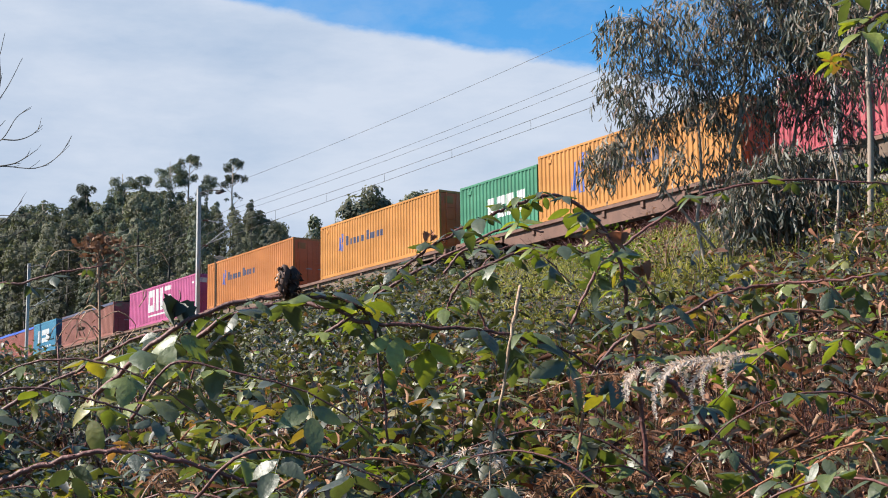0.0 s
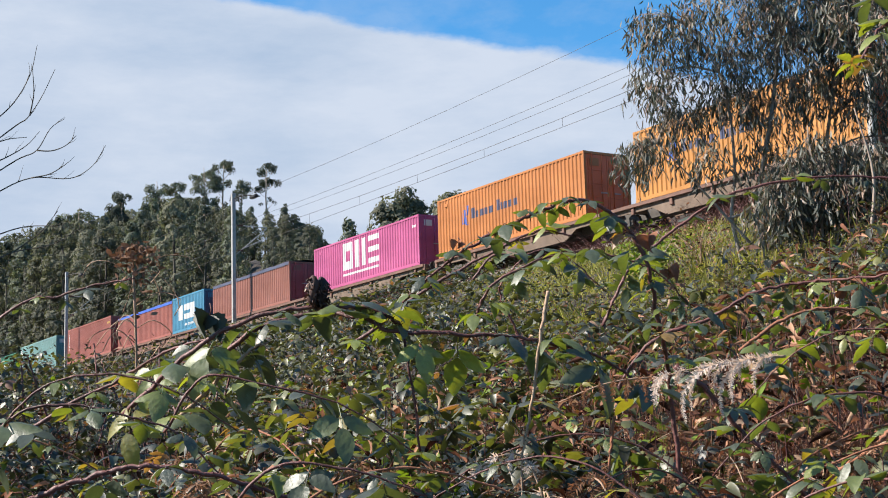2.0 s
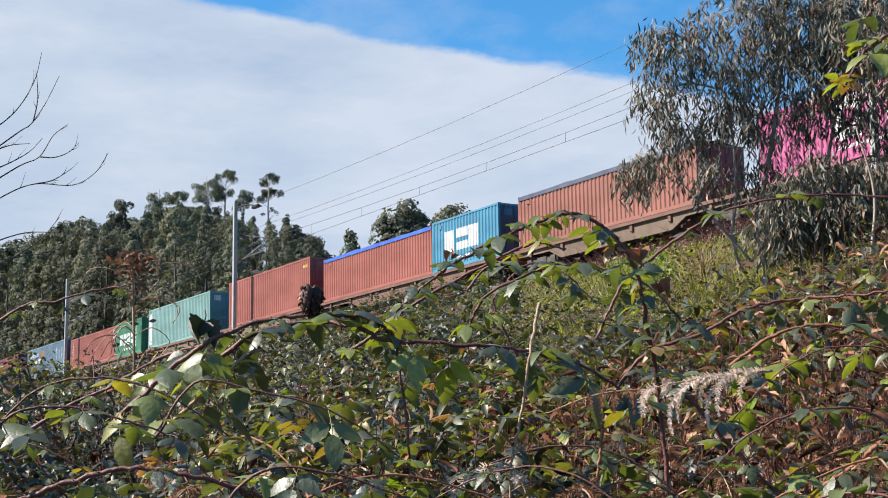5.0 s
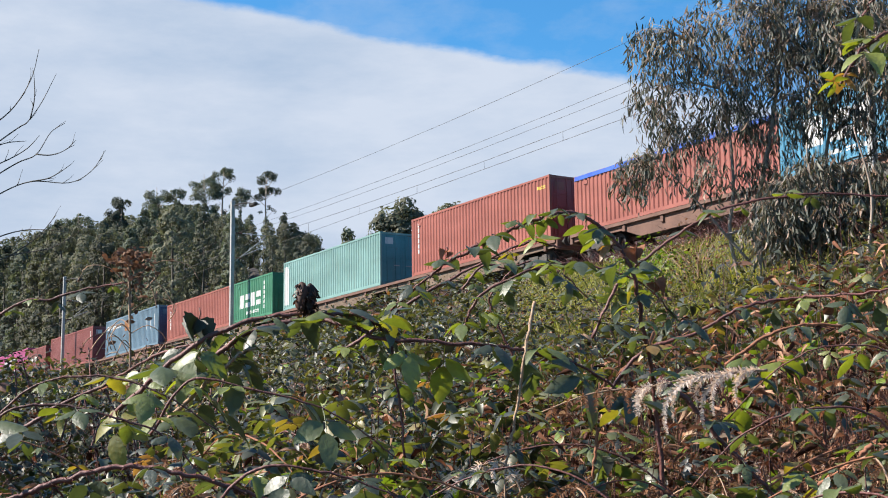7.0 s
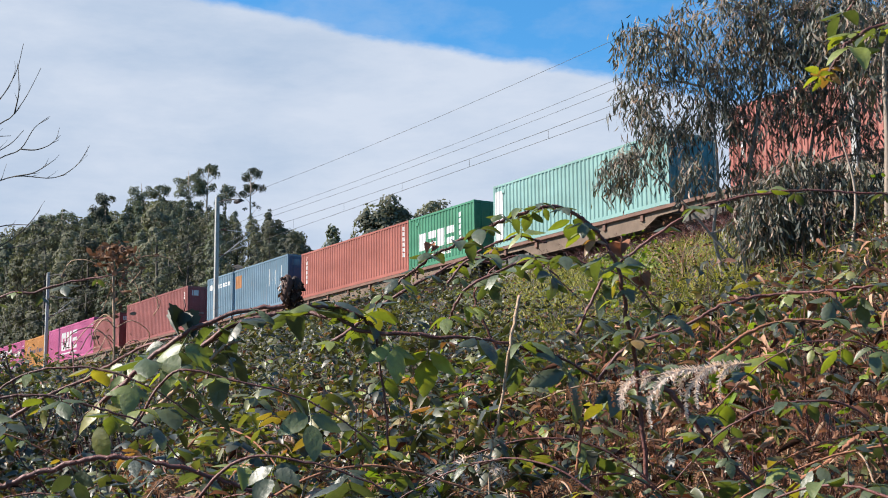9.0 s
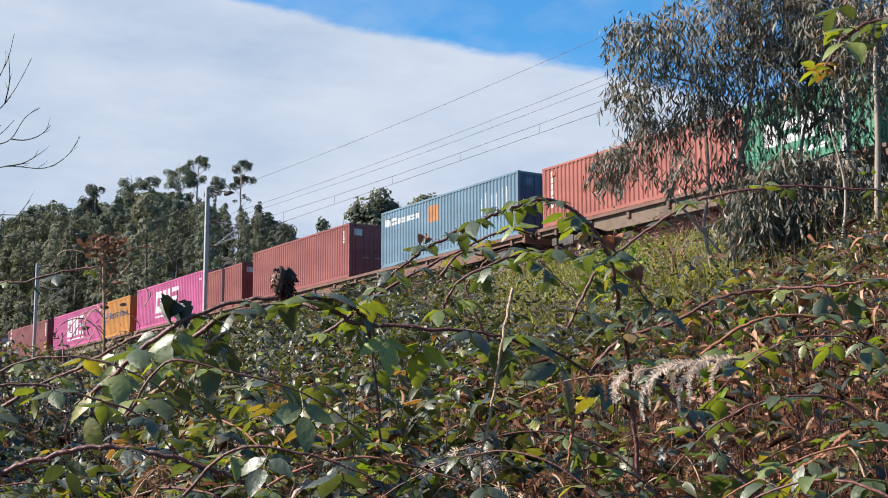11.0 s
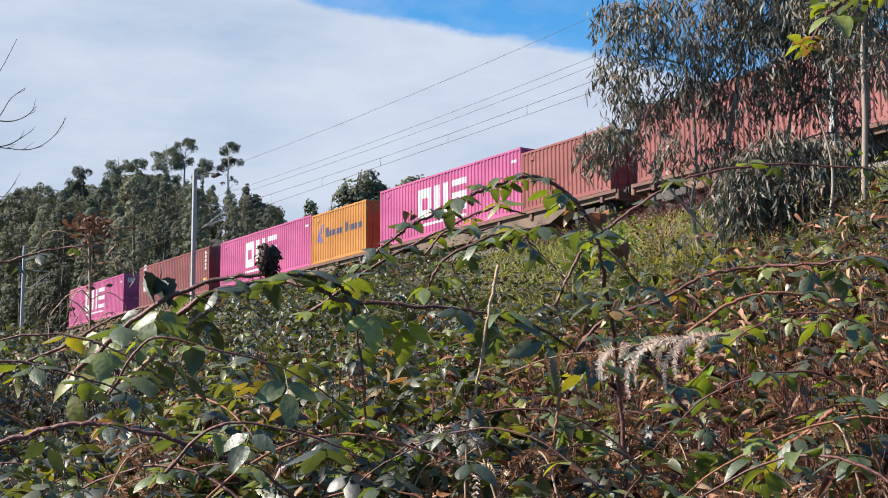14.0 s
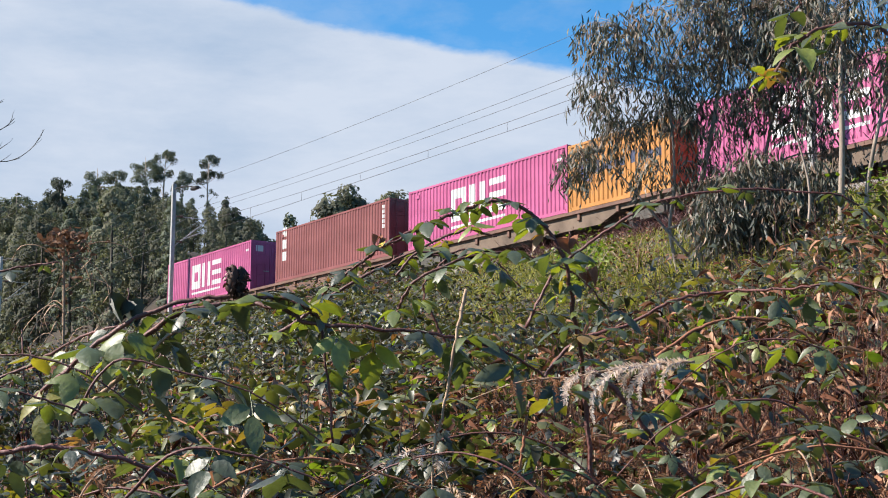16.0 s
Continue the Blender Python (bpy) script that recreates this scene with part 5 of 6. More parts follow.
# ---------------------------------------------------------------- single canes near the camera
def compound_leaf(seed, leaflets, big):
    """A bramble leaf: a stalk with three or five toothed leaflets."""
    g = random.Random(seed)
    vs, fs = [], []
    turns = [(0, 1.0, 0.5), (68, 0.84, 0.42), (-68, 0.84, 0.42), (118, 0.7, 0.34), (-118, 0.7, 0.34)][:leaflets]
    for turn, size, at in turns:
        k = len(vs)
        v, f = leaf_template(10, g.uniform(0.24, 0.31), g.uniform(-0.4, 0.3), g.uniform(0.1, 0.55), 0.05)
        m = pose(0, 0.75 if not turn else (0.5 if abs(turn) < 100 else 0.42), 0, g.uniform(-22, 6), g.uniform(-14, 14), turn + g.uniform(-9, 9))
        vs += [tuple((m @ Vector((x * size, (y + 0.07) * size, z * size))) * big) for x, y, z in v]
        fs += [tuple(i + k for i in q) for q in f]
    k = len(vs)
    for i in range(5):
        t = i / 4
        for b in range(3):
            vs.append(((math.cos(2.09 * b) * 0.016) * big, 0.8 * t * big, (math.sin(2.09 * b) * 0.016 + 0.1 * t * (1 - t) * 2) * big))
    for i in range(4):
        for b in range(3):
            fs.append((k + 3 * i + b, k + 3 * i + (b + 1) % 3, k + 3 * i + 3 + (b + 1) % 3, k + 3 * i + 3 + b))
    me = fast_mesh("leaf", vs, fs, None, True)
    return me


LEAF_KINDS = [compound_leaf(100 + i, 3 if i % 3 else 5, 1.0) for i in range(12)]
LEAF_SETS = {}
for key in ("bramble_leaf", "yellow_leaf", "dead_leaf"):
    LEAF_SETS[key] = []
    for me in LEAF_KINDS:
        c = me.copy()
        c.materials.append(M[key])
        LEAF_SETS[key].append(c)


def build_cane(points, radius, every, size, seed, label, mat="cane", hang=0.5, start=0.0, odd="dead_leaf", odds=0.02):
    """An arching bramble cane with prickles and leaves set alternately along it."""
    g = random.Random(seed)
    cane = tagged(new("bramble_cane"), label, "bramble cane", group="bramble canes near the camera")
    path = spline(points, 8)
    origin = path[0].copy()
    cane.location = origin
    path = [p - origin for p in path]
    for i in range(1, len(path) - 1):
        path[i] = path[i] + Vector((g.uniform(-1, 1), g.uniform(-1, 1), g.uniform(-1, 1))) * radius * 0.5
    n = len(path)
    bm = tube(bmesh.new(), path, [radius * (1 - 0.55 * i / n) for i in range(n)], 7, 0.12)
    part("stem", bm, M[mat], cane)
    bm = bmesh.new()
    for i in range(2, n - 1):
        for _ in range(2):
            t = g.random()
            p = path[i].lerp(path[i - 1], t)
            d = Vector((g.uniform(-1, 1), g.uniform(-1, 1), g.uniform(-1, 1))).normalized()
            tube(bm, [p, p + d * radius * 2.3 + Vector((0, 0, -radius * 0.6))], [radius * 0.35, radius * 0.05], 3)
    tagged(part("prickle_set", bm, M[mat], cane), kind="stuff")
    if every <= 0:
        return cane
    run, nxt = 0.0, every * 0.4
    total = sum((b - a).length for a, b in zip(path, path[1:]))
    side = 1
    for a, b in zip(path, path[1:]):
        run += (b - a).length
        if run < nxt or run < start * total:
            continue
        nxt = run + every * 1.05 * g.uniform(0.6, 1.4)
        side = -side
        way = (b - a).normalized()
        kind = LEAF_SETS[odd if g.random() < odds else "bramble_leaf"]
        leaf = part("leaf", g.choice(kind), None, cane)
        turn = math.degrees(math.atan2(way.y, way.x)) - 90 + side * g.uniform(40, 100)
        s = size * 0.78 * g.uniform(0.55, 1.3)
        dip = g.uniform(25, 65) if g.random() < hang * 0.2 else g.uniform(-10, 20)
        leaf.matrix_local = pose(*b, -dip, g.uniform(-16, 16), turn) @ Matrix.Diagonal((s, s, s, 1))
    return cane


GREEN, DARK, DRY = "reddish arching bramble cane with glossy green leaves", "dark thorny bramble cane with green leaves", "dry straw-coloured bare plant stalk"
build_cane([(-0.560, 2.25, 1.62), (-0.422, 2.192, 1.725), (-0.309, 2.185, 1.769), (-0.213, 2.184, 1.774), (-0.160, 2.185, 1.770), (-0.126, 2.187, 1.753), (-0.109, 2.242, 1.730), (-0.09, 2.26, 1.55)], 0.0042, 0.036, 0.064, 1, GREEN, hang=0.75)
build_cane([(-0.45, 2.26, 1.66), (-0.352, 2.239, 1.746), (-0.253, 2.236, 1.769), (-0.171, 2.207, 1.758), (-0.126, 2.190, 1.736), (-0.022, 2.192, 1.726), (0.084, 2.213, 1.718), (0.205, 2.298, 1.691), (0.298, 2.408, 1.637)], 0.0045, 0.05, 0.075, 2, DARK, hang=0.85)
build_cane([(0.36, 2.53, 1.35), (0.340, 2.508, 1.642), (0.329, 2.451, 1.688), (0.312, 2.409, 1.761), (0.296, 2.375, 1.844), (0.275, 2.367, 1.896), (0.240, 2.361, 1.936), (0.191, 2.337, 1.957), (0.129, 2.319, 1.944), (0.063, 2.304, 1.913), (-0.003, 2.289, 1.877), (-0.062, 2.276, 1.834), (-0.113, 2.283, 1.789)], 0.0044, 0.017, 0.050, 3, GREEN, hang=0.45, start=0.28)
build_cane([(0.0, 2.62, 1.79), (0.03, 2.6, 1.849), (0.112, 2.6, 1.895), (0.194, 2.6, 1.911), (0.267, 2.6, 1.900), (0.339, 2.6, 1.869), (0.40, 2.6, 1.80)], 0.0030, 0.028, 0.050, 31, GREEN, hang=0.3)
build_cane([(0.0, 2.7, 1.88), (0.042, 2.7, 1.926), (0.084, 2.7, 1.921), (0.143, 2.7, 1.932), (0.191, 2.7, 1.910), (0.25, 2.7, 1.85)], 0.0026, 0.026, 0.046, 32, GREEN, hang=0.3)
build_cane([(0.25, 3.0, 1.6), (0.356, 2.995, 1.765), (0.494, 2.986, 1.822), (0.589, 2.978, 1.871), (0.708, 2.975, 1.890), (0.813, 2.925, 1.888), (0.938, 2.874, 1.891), (1.15, 2.8, 1.8)], 0.0045, 0.055, 0.062, 4, GREEN, hang=0.7)
build_cane([(0.30, 3.37, 1.85), (0.372, 3.365, 1.987), (0.454, 3.355, 2.053), (0.549, 3.344, 2.118), (0.657, 3.337, 2.163), (0.819, 3.334, 2.184), (0.967, 3.335, 2.177), (1.102, 3.340, 2.145), (1.3, 3.35, 1.9)], 0.0042, 0.085, 0.06, 5, GREEN, hang=0.7)
build_cane([(-0.544, 1.623, 1.485), (-0.499, 1.620, 1.500), (-0.436, 1.617, 1.521), (-0.372, 1.615, 1.531), (-0.309, 1.616, 1.522), (-0.249, 1.640, 1.503), (-0.176, 1.675, 1.473), (-0.1, 1.7, 1.40)], 0.0038, 0.07, 0.05, 6, DARK, hang=0.5)
build_cane([(-0.831, 2.615, 1.612), (-0.748, 2.607, 1.662), (-0.655, 2.600, 1.703), (-0.550, 2.493, 1.739), (-0.432, 2.389, 1.757)], 0.0042, 0.045, 0.062, 7, GREEN, hang=0.7)
build_cane([(-0.467, 2.210, 1.609), (-0.397, 2.201, 1.668), (-0.349, 2.194, 1.711), (-0.318, 2.192, 1.723)], 0.004, 0.05, 0.07, 8, GREEN, mat="dry_cane", hang=0.6)
build_cane([(0.309, 2.201, 1.668), (0.352, 2.206, 1.633), (0.391, 2.214, 1.585), (0.446, 2.223, 1.525), (0.515, 2.235, 1.451)], 0.005, 0.05, 0.05, 9, DARK, hang=0.6)
build_cane([(0.610, 2.117, 1.558), (0.576, 2.121, 1.530), (0.526, 2.126, 1.498), (0.483, 2.133, 1.453), (0.43, 2.14, 1.35)], 0.0042, 0.035, 0.055, 10, DARK, mat="rust_cane", hang=0.6)
build_cane([(0.119, 2.2, 1.790), (0.101, 2.2, 1.70), (0.083, 2.21, 1.60), (0.069, 2.21, 1.524), (0.06, 2.2, 1.3)], 0.003, 0, 0, 11, DRY, mat="dry_cane")
build_cane([(0.222, 2.313, 1.596), (0.214, 2.323, 1.533), (0.209, 2.336, 1.452), (0.2, 2.34, 1.2)], 0.003, 0, 0, 12, "rust-brown dead bracken stalk", mat="rust_cane")
build_cane([(0.68, 1.75, 1.2), (0.70, 1.70, 1.6), (0.68, 1.66, 1.92), (0.62, 1.645, 2.03), (0.555, 1.64, 2.045), (0.50, 1.635, 2.02), (0.465, 1.63, 1.97)], 0.0036, 0.026, 0.042, 13, GREEN, hang=0.9, start=0.42)
build_cane([(0.72, 1.72, 1.7), (0.68, 1.68, 2.05), (0.62, 1.66, 2.15), (0.57, 1.65, 2.13), (0.53, 1.64, 2.10), (0.50, 1.64, 2.06)], 0.003, 0.028, 0.036, 18, GREEN, hang=0.9, start=0.45)
build_cane([(-0.258, 2.893, 1.775), (-0.096, 2.875, 1.887), (0.031, 2.864, 1.953), (0.135, 2.857, 1.997), (0.204, 2.859, 1.985)], 0.004, 0.05, 0.055, 14, GREEN, hang=0.7)
build_cane([(0.112, 2.997, 1.757), (0.078, 2.985, 1.827), (0.055, 2.974, 1.898), (0.103, 2.965, 1.956)], 0.0035, 0.07, 0.05, 15, DARK, hang=0.7, odd="yellow_leaf", odds=0.2)
build_cane([(0.515, 2.798, 1.735), (0.616, 2.787, 1.799), (0.727, 2.786, 1.809), (0.837, 2.793, 1.763), (0.95, 2.8, 1.65)], 0.004, 0.045, 0.06, 16, GREEN, mat="rust_cane", hang=0.7)
build_cane([(-1.3, 3.2, 1.7), (-1.044, 3.175, 1.913), (-0.943, 3.171, 1.937), (-0.854, 3.167, 1.961), (-0.765, 3.165, 1.972)], 0.0038, 0.05, 0.05, 17, DARK, hang=0.7)


build_cane([(-0.66, 1.72, 1.50), (-0.555, 1.70, 1.594), (-0.487, 1.70, 1.608), (-0.42, 1.70, 1.594), (-0.353, 1.71, 1.567), (-0.29, 1.72, 1.50)], 0.0021, 0.05, 0.06, 21, DARK, hang=0.2)
build_cane([(-0.42, 1.92, 1.58), (-0.364, 1.90, 1.65), (-0.28, 1.90, 1.638), (-0.17, 1.91, 1.605), (-0.08, 1.92, 1.54)], 0.0021, 0.05, 0.06, 22, DARK, hang=0.2)
build_cane([(-0.28, 1.52, 1.46), (-0.21, 1.50, 1.524), (-0.13, 1.50, 1.52), (-0.05, 1.51, 1.49)], 0.0021, 0.05, 0.055, 23, GREEN, hang=0.2)
build_cane([(-0.72, 2.0, 1.52), (-0.62, 1.98, 1.64), (-0.52, 1.97, 1.665), (-0.42, 1.97, 1.64), (-0.33, 1.98, 1.58)], 0.0021, 0.05, 0.06, 24, DARK, hang=0.25)
build_cane([(0.62, 1.9, 1.45), (0.56, 1.88, 1.58), (0.47, 1.87, 1.60), (0.38, 1.88, 1.57), (0.31, 1.9, 1.50)], 0.0021, 0.055, 0.055, 25, DARK, hang=0.25)
build_cane([(0.85, 2.5, 1.5), (0.78, 2.48, 1.70), (0.66, 2.47, 1.74), (0.55, 2.48, 1.70), (0.45, 2.5, 1.60)], 0.0021, 0.05, 0.058, 26, GREEN, hang=0.3)


def more_canes():
    """Lower canes that fill the near thicket."""
    g = random.Random(5)
    for i in range(36):
        a, r = g.uniform(-0.40, 0.40), g.uniform(1.75, 4.2)
        x, y = r * math.sin(a), r * math.cos(a)
        top = 1.5 + (r - 0.4) * 0.016 + 0.062 * (r - 2) + g.uniform(-0.16, 0.02)
        h = g.uniform(0, 6.28)
        dx, dy = math.cos(h) * 0.32, math.sin(h) * 0.2
        pts = [(x - dx, y - dy, top - 0.3), (x - dx * 0.5, y - dy * 0.5, top - 0.08), (x, y, top), (x + dx * 0.6, y + dy * 0.6, top - 0.05), (x + dx * 1.2, y + dy * 1.2, top - 0.2)]
        right = a > 0.02
        build_cane(pts, g.uniform(0.0018, 0.003), g.uniform(0.05, 0.08) if not right else g.uniform(0.06, 0.13), g.uniform(0.045, 0.062), 200 + i, GREEN if i % 2 else DARK,
                   mat=g.choice(("cane", "cane", "rust_cane")), hang=0.5, odds=0.02)


more_canes()


def frond(points, length, mat, seed, label, pinnae=11, droop=1.0, name="dead_fern", m=14):
    """A dead fern frond: a bent stalk with limp side leaflets, each of many small lobes."""
    g = random.Random(seed)
    fern = tagged(new(name), label, "fern", group="dead fern fronds")
    path = spline(points, 8)
    origin = path[0].copy()
    fern.location = origin
    path = [p - origin for p in path]
    part("stalk", tube(bmesh.new(), path, [0.0022 * (1 - 0.6 * i / len(path)) for i in range(len(path))], 5), M["dry_cane"], fern)
    for k in range(pinnae):
        t = (k + 0.5) / pinnae
        b = path[min(len(path) - 2, int(t * (len(path) - 1)))]
        way = (path[min(len(path) - 1, int(t * (len(path) - 1)) + 1)] - b).normalized()
        for side in (-1, 1):
            out = way.cross(Vector((0, 0, 1))).normalized() * side
            ln = length * (1 - 0.5 * t) * g.choice((0.35, 0.7, 0.9, 1.1, 1.3))
            limp = m > 20
            swing = g.uniform(0.45, 0.95) if limp else g.uniform(-0.35, 0.5)
            vs, fs, spine = [], [], []
            face = (Vector((g.uniform(-0.5, 0.5), -1, g.uniform(-0.2, 0.4))) + out * 0.3).normalized()
            for i in range(m + 1):
                u = i / m
                p = b + out * ln * (0.22 if limp else 0.5) * math.sin(1.5 * u) + way * ln * swing * (math.sin(1.9 * u) if limp else u * u) + Vector((0, 0, ln * droop * (0.28 * u - 1.05 * u ** 1.9)))
                p += Vector((g.uniform(-1, 1), g.uniform(-1, 1), g.uniform(-1, 1))) * 0.0006
                spine.append(p)
            for i in range(m):
                u, p = i / m, spine[i]
                along = (spine[i + 1] - p).normalized()
                w = (0.0085 if m > 20 else 0.0125) * (1 - u) ** 0.45 * min(1, 0.5 + 3 * u) * g.uniform(0.75, 1.15) * (length / 0.085)
                e = along.cross(face).normalized()
                thick = along * min(0.0018, (0.52 if m < 20 else 0.8) * ln / m)
                for q in (-1, 1):
                    j = len(vs)
                    tip = p + e * q * w + face * w * g.uniform(-0.5, 0.5) + along * w * g.uniform(0.2, 1.3)
                    vs += [tuple(p - thick), tuple(p + thick), tuple(tip + thick * 0.5), tuple(tip - thick * 0.5)]
                    fs.append((j, j + 1, j + 2, j + 3))
                if i:
                    j = len(vs)
                    fs.append((j - 16, j - 12, j - 4, j - 8))
            part("pinna", fast_mesh("pinna", vs, fs, M[mat]), None, fern)
    return fern


frond([(0.438, 2.005, 1.662), (0.395, 2.0, 1.659), (0.352, 2.001, 1.654), (0.295, 2.002, 1.646), (0.262, 2.01, 1.638)], 0.085, "pale_fern", 1, "pale cream dead fern frond hanging over the brambles", 6, 1.15, m=48)
frond([(0.27, 2.06, 1.640), (0.23, 2.05, 1.640), (0.18, 2.05, 1.632), (0.12, 2.06, 1.61)], 0.05, "brown_fern", 2, "brown dead fern frond among brambles", 8, 1.0)


def more_ferns():
    g = random.Random(9)
    for i in range(125):
        a, r = g.uniform(-0.2, 0.36), g.uniform(2.0, 4.8)
        x, y = r * math.sin(a), r * math.cos(a)
        z = 1.5 + 0.055 * (r - 2) * 1.2 + g.uniform(-0.16, 0.03)
        h = g.uniform(0, 6.28)
        dx, dy = math.cos(h) * 0.13, math.sin(h) * 0.13
        frond([(x, y, z - 0.12), (x + dx * 0.4, y + dy * 0.4, z), (x + dx, y + dy, z - 0.01), (x + dx * 1.6, y + dy * 1.6, z - 0.08)], g.uniform(0.04, 0.07), "pale_fern" if i % 16 == 0 else "brown_fern", 50 + i,
              "pale dead fern frond in the thicket" if i % 16 == 0 else "brown withered fern frond in the thicket", 8, 0.9)


more_ferns()


def crumpled(name, centre, size, mat, seed, label, category, stretch=1.4, folds=36):
    """A dead flower head or curled leaf: a lumpy core wrapped in small crumpled flaps."""
    g = random.Random(seed)
    top = tagged(new(name), label, category)
    top.location = centre
    bm = bmesh.new()
    hs = [math.radians(a) for a in range(-85, 86, 17)]
    tube(bm, [(0.12 * size * math.sin(3 * h), 0, size * stretch * math.sin(h)) for h in hs], [size * 0.75 * math.cos(h) + 0.0004 for h in hs], 9, 0.22)
    part("core", bm, M[mat], top)
    for k in range(folds):
        b, h = g.uniform(0, 6.28), math.asin(g.uniform(-0.95, 0.98))
        v, f = leaf_template(5, 0.24, g.uniform(0.2, 0.6), g.uniform(-0.2, 0.5), 0.12)
        r = size * 0.66 * math.cos(h)
        m = pose(math.cos(b) * r, math.sin(b) * r, size * stretch * math.sin(h) * 0.95, g.uniform(-100, 10), g.uniform(-50, 50), math.degrees(b) - 90 + g.uniform(-50, 50))
        s = size * g.uniform(0.45, 0.8)
        part("flap", fast_mesh("flap", [tuple(m @ (Vector(p) * s)) for p in v], f, M[mat], True), None, top)
    return top


crumpled("seed_head", (-0.245, 2.172, 1.799), 0.0125, "umber_leaf", 3, "brown withered seed head perched on a bramble cane", "seed head", 1.9, 70)
crumpled("seed_head", (-0.233, 2.180, 1.797), 0.0135, "black_leaf", 13, "nearly black withered seed head perched on a bramble cane", "seed head", 1.8, 70)


def curled_leaf(centre, size, mat, seed, label, turn):
    """A dead bramble leaf, rolled up along its midrib and hanging by its stalk."""
    g = random.Random(seed)
    top = tagged(new("curled_leaf"), label, "leaf")
    top.location = centre
    part("stalk", tube(bmesh.new(), [(0, 0, size * 0.5), (0.002, 0, size * 0.25), (0, 0, 0)], 0.0011, 5), M["cane"], top)
    for k in range(3):
        v, f = leaf_template(9, 0.42, g.uniform(0.7, 1.1), g.uniform(0.35, 0.75), 0.09)
        m = pose(0, 0, 0, g.uniform(-85, -35), g.uniform(-30, 30), turn + k * 100 + g.uniform(-25, 25))
        part("leaflet", fast_mesh("leaflet", [tuple(m @ (Vector(p) * size * (1.1 - 0.2 * k))) for p in v], f, M[mat], True), None, top)
    return top


curled_leaf((-0.408, 2.188, 1.768), 0.038, "dark_leaf", 4, "dark curled dead leaf on a bramble cane", 20)
curled_leaf((0.333, 2.40, 1.845), 0.022, "dead_leaf", 5, "brown curled dead leaf hanging from a cane", 200)
curled_leaf((0.30, 2.37, 1.90), 0.024, "dead_leaf", 6, "brown curled dead leaf hanging from a cane", 80)
curled_leaf((-0.02, 2.28, 1.885), 0.015, "dead_leaf", 7, "brown curled dead leaf hanging from a cane", 140)


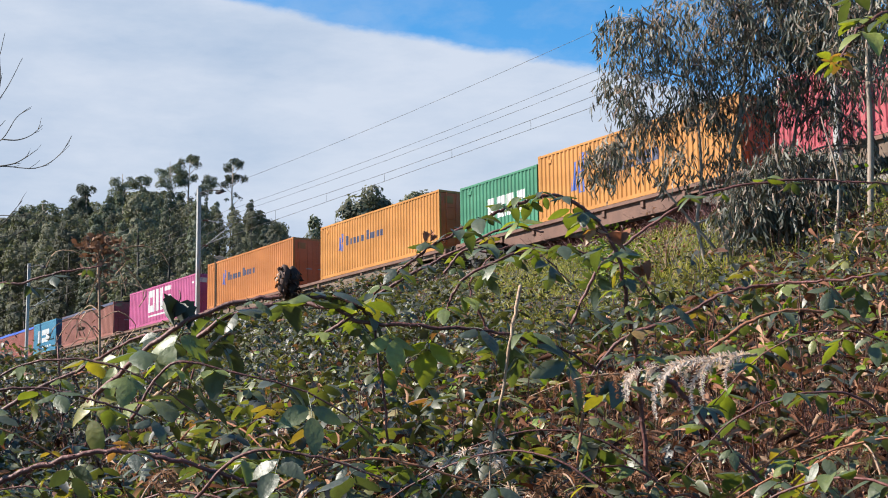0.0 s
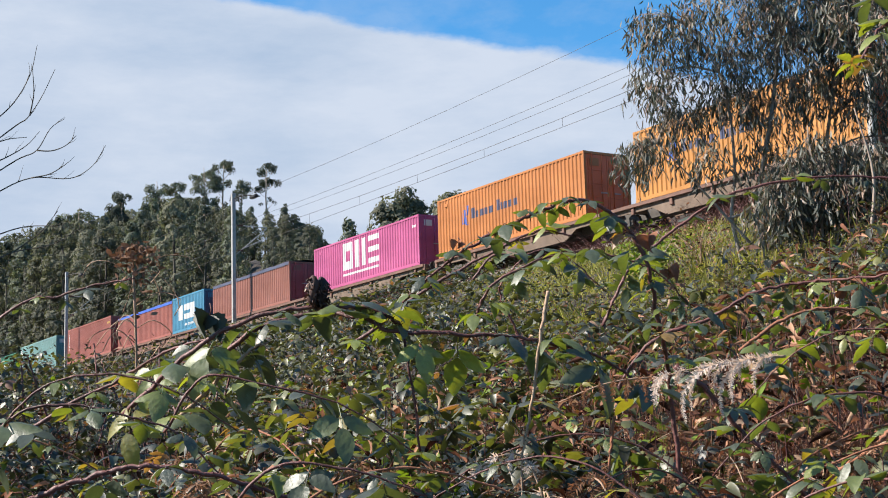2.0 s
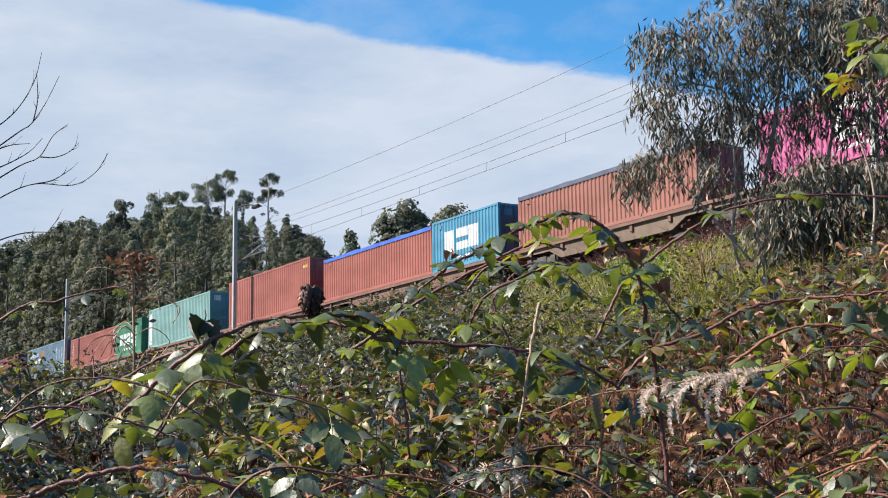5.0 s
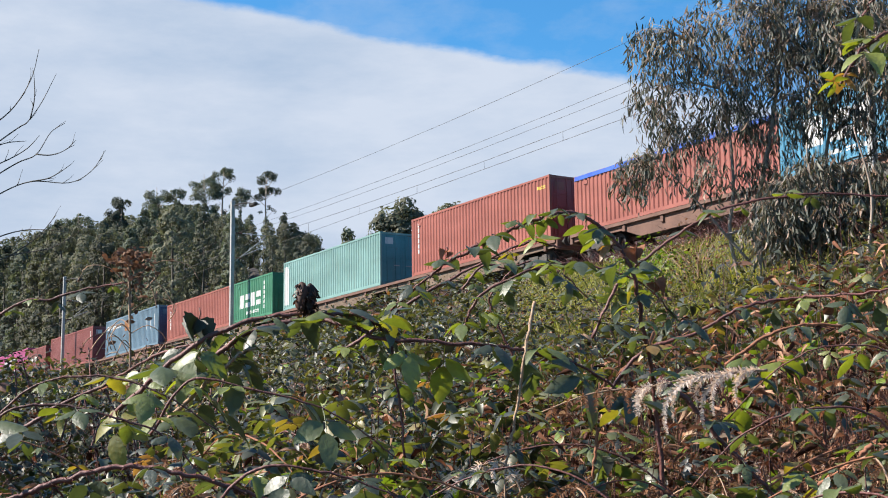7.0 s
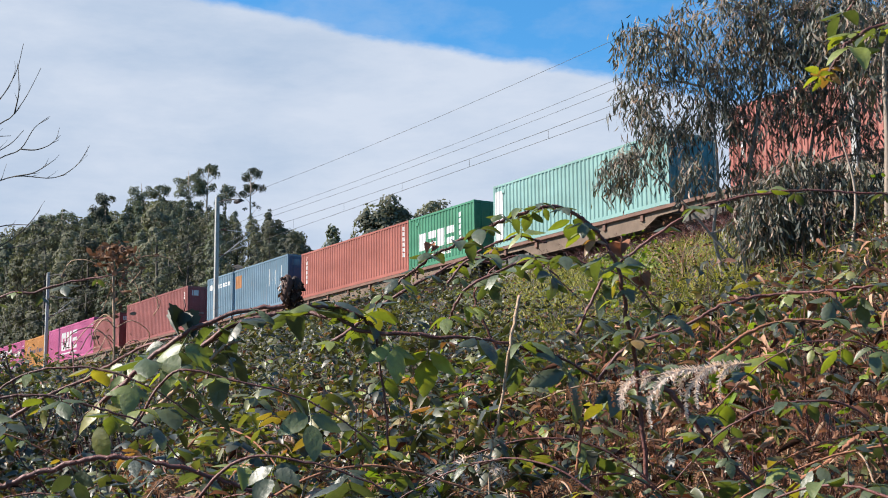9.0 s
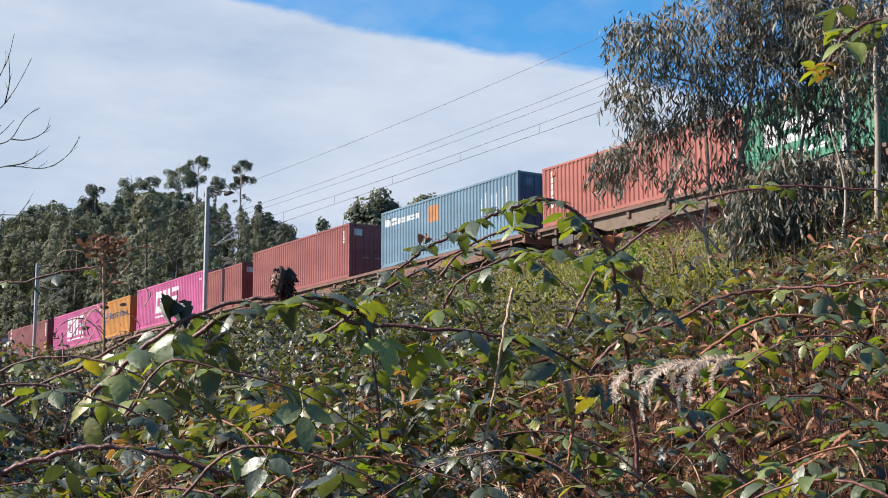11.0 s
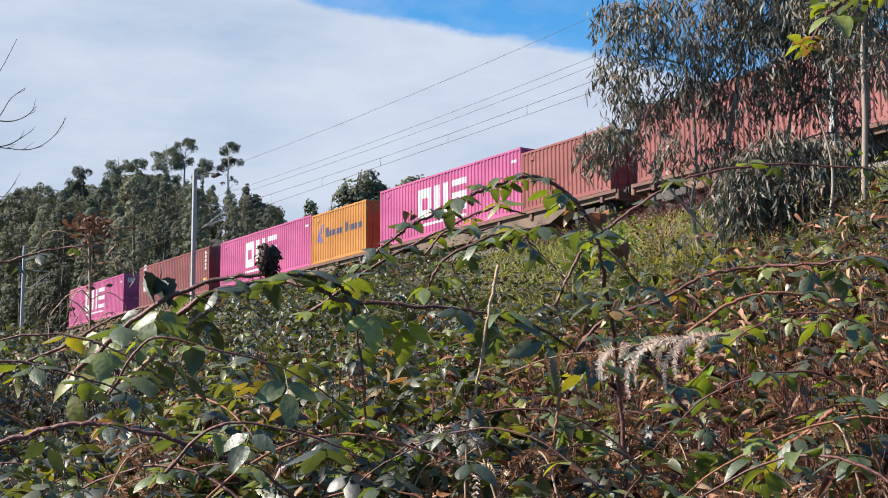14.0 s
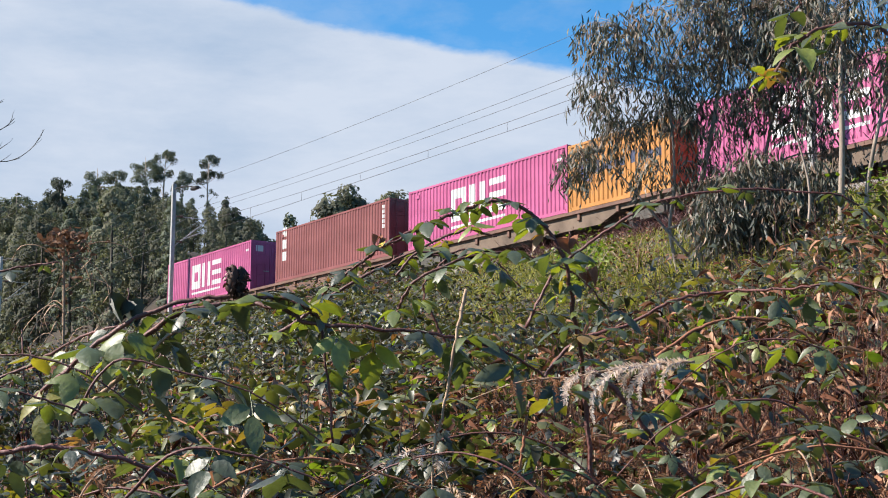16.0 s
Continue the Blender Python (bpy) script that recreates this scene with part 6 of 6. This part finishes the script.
def build_bare_tree():
    """Leafless tree whose twigs reach in from the side."""
    g = random.Random(3)
    x, y = -5.42, 14.9
    z = float(ground_z(x, y))
    tree = tagged(new("bare_tree"), "leafless grey tree with thin upcurved twigs", "tree")
    tree.location = (x, y, z)
    bm = tube(bmesh.new(), spline([(0, 0, -0.3), (0.1, 0, 1.4), (0.0, 0, 3.4), (-0.1, 0, 5.4)]), [0.09 - 0.0035 * i for i in range(19)], 7, 0.1)
    part("trunk", bm, M["wood_bark"], tree)

    def twig(bm, a, way, length, r, level):
        pts, p, d = [a], a, way.normalized()
        for k in range(5):
            d = (d + Vector((g.uniform(-0.22, 0.22), g.uniform(-0.22, 0.22), g.uniform(-0.1, 0.25)))).normalized()
            p = p + d * length / 5
            pts.append(p)
            if level and k >= 1 and g.random() < 0.8:
                twig(bm, p, d + Vector((g.uniform(-0.9, 0.9), g.uniform(-0.6, 0.6), g.uniform(-0.2, 0.9))), length * g.uniform(0.3, 0.5), r * 0.55, level - 1)
        tube(bm, pts, [r * (1 - 0.14 * k) for k in range(6)], 4)

    for bough in (
            [(0.04, 0.02, 4.12), (0.31, 0.02, 4.33), (0.66, 0.02, 4.47), (1.08, 0.02, 4.45), (1.32, 0.02, 4.58), (1.46, 0.02, 4.80)],
            [(0.66, 0.02, 4.47), (0.84, 0.02, 4.50), (0.96, 0.02, 4.56), (1.06, 0.02, 4.63)],
            [(0.04, 0.02, 4.39), (0.49, 0.02, 4.67), (0.71, 0.02, 4.77), (0.86, 0.02, 5.01), (1.01, 0.02, 5.11)],
            [(0.71, 0.02, 4.77), (0.87, 0.02, 4.76), (1.02, 0.02, 4.81), (1.14, 0.02, 4.92)],
            [(0.04, 0.02, 4.73), (0.49, 0.02, 5.06), (0.60, 0.02, 5.13), (0.75, 0.02, 5.35), (0.90, 0.02, 5.67)],
            [(0.63, 0.02, 5.16), (0.67, 0.02, 5.41), (0.65, 0.02, 5.71)],
            [(0.07, 0.02, 4.58), (0.37, 0.02, 4.70), (0.60, 0.02, 4.83), (0.74, 0.02, 4.98)],
            [(0.07, 0.02, 4.79), (0.37, 0.02, 4.90), (0.60, 0.02, 4.92)],
            [(0.0, 0.02, 3.45), (0.46, 0.02, 3.66), (0.90, 0.02, 3.74), (1.22, 0.02, 3.92)],
            [(0.46, 0.02, 3.66), (0.75, 0.02, 3.86), (0.95, 0.02, 4.10)],
            [(0.0, 0.02, 3.75), (0.50, 0.02, 3.92), (0.82, 0.02, 3.94), (1.10, 0.02, 3.90)],
            [(0.0, 0.02, 4.95), (0.40, 0.02, 5.25), (0.62, 0.02, 5.60), (0.70, 0.02, 5.95)],
            [(0.0, 0.0, 4.4), (-0.4, 0.1, 4.9), (-0.7, 0.1, 5.6)]):
        bm = bmesh.new()
        path = [p + Vector((0, 0, 0.34 - z)) for p in spline(bough, 5)]
        n = len(path)
        tube(bm, path, [0.0085 * (1 - 0.7 * i / n) for i in range(n)], 5)
        for i in range(n // 3, n - 1, 2):
            if g.random() < 0.6:
                d = (path[i + 1] - path[i]).normalized()
                twig(bm, path[i], d + Vector((g.uniform(-0.5, 0.5), g.uniform(-0.5, 0.5), g.uniform(-0.2, 1.0))), g.uniform(0.08, 0.26), 0.004, 0)
        part("branch", bm, M["wood_bark"], tree)


build_bare_tree()


def build_dry_plant():
    """Tall withered weed with a tangled reddish head."""
    g = random.Random(8)
    x, y = -1.56, 6.45
    z = float(ground_z(x, y))
    plant = tagged(new("withered_plant"), "tall withered reddish-brown weed with a tangled head", "plant")
    plant.location = (x, y, z)
    bm = bmesh.new()
    H = 2.58 - z
    tube(bm, spline([(0.03, 0, 0), (0.0, 0, H * 0.5), (0.0, 0, H * 0.75), (-0.02, 0, H)]), 0.006, 5)
    for i in range(26):
        h = g.uniform(0.55, 1.0) * H
        b = g.uniform(0, 6.28)
        l = g.uniform(0.08, 0.26)
        a = Vector((0, 0, h))
        c = a + Vector((math.cos(b) * l, math.sin(b) * l, g.uniform(-0.1, 0.12)))
        tube(bm, spline([a, (a + c) / 2 + Vector((0, 0, 0.05)), c, c + Vector((g.uniform(-0.05, 0.05), 0, -0.07))], 3), 0.0025, 3)
    part("stem", bm, M["dry_cane"], plant)
    k = 240
    c = np.c_[rng.normal(-0.01, 0.05, k), rng.normal(0, 0.05, k), H + 0.03 - np.abs(rng.normal(0, 0.06, k)) * rng.choice([1, 1, 3], k)]
    right, ahead, up = leaf_frames(k, 1.2, 0.5)
    v, f = scattered(*LEAF_ROUGH, c, right, ahead, up, rng.uniform(0.015, 0.045, k))
    part("withered_leaves", fast_mesh("withered_leaves", v, f, M["red_dry"]), None, plant)


build_dry_plant()

motions()
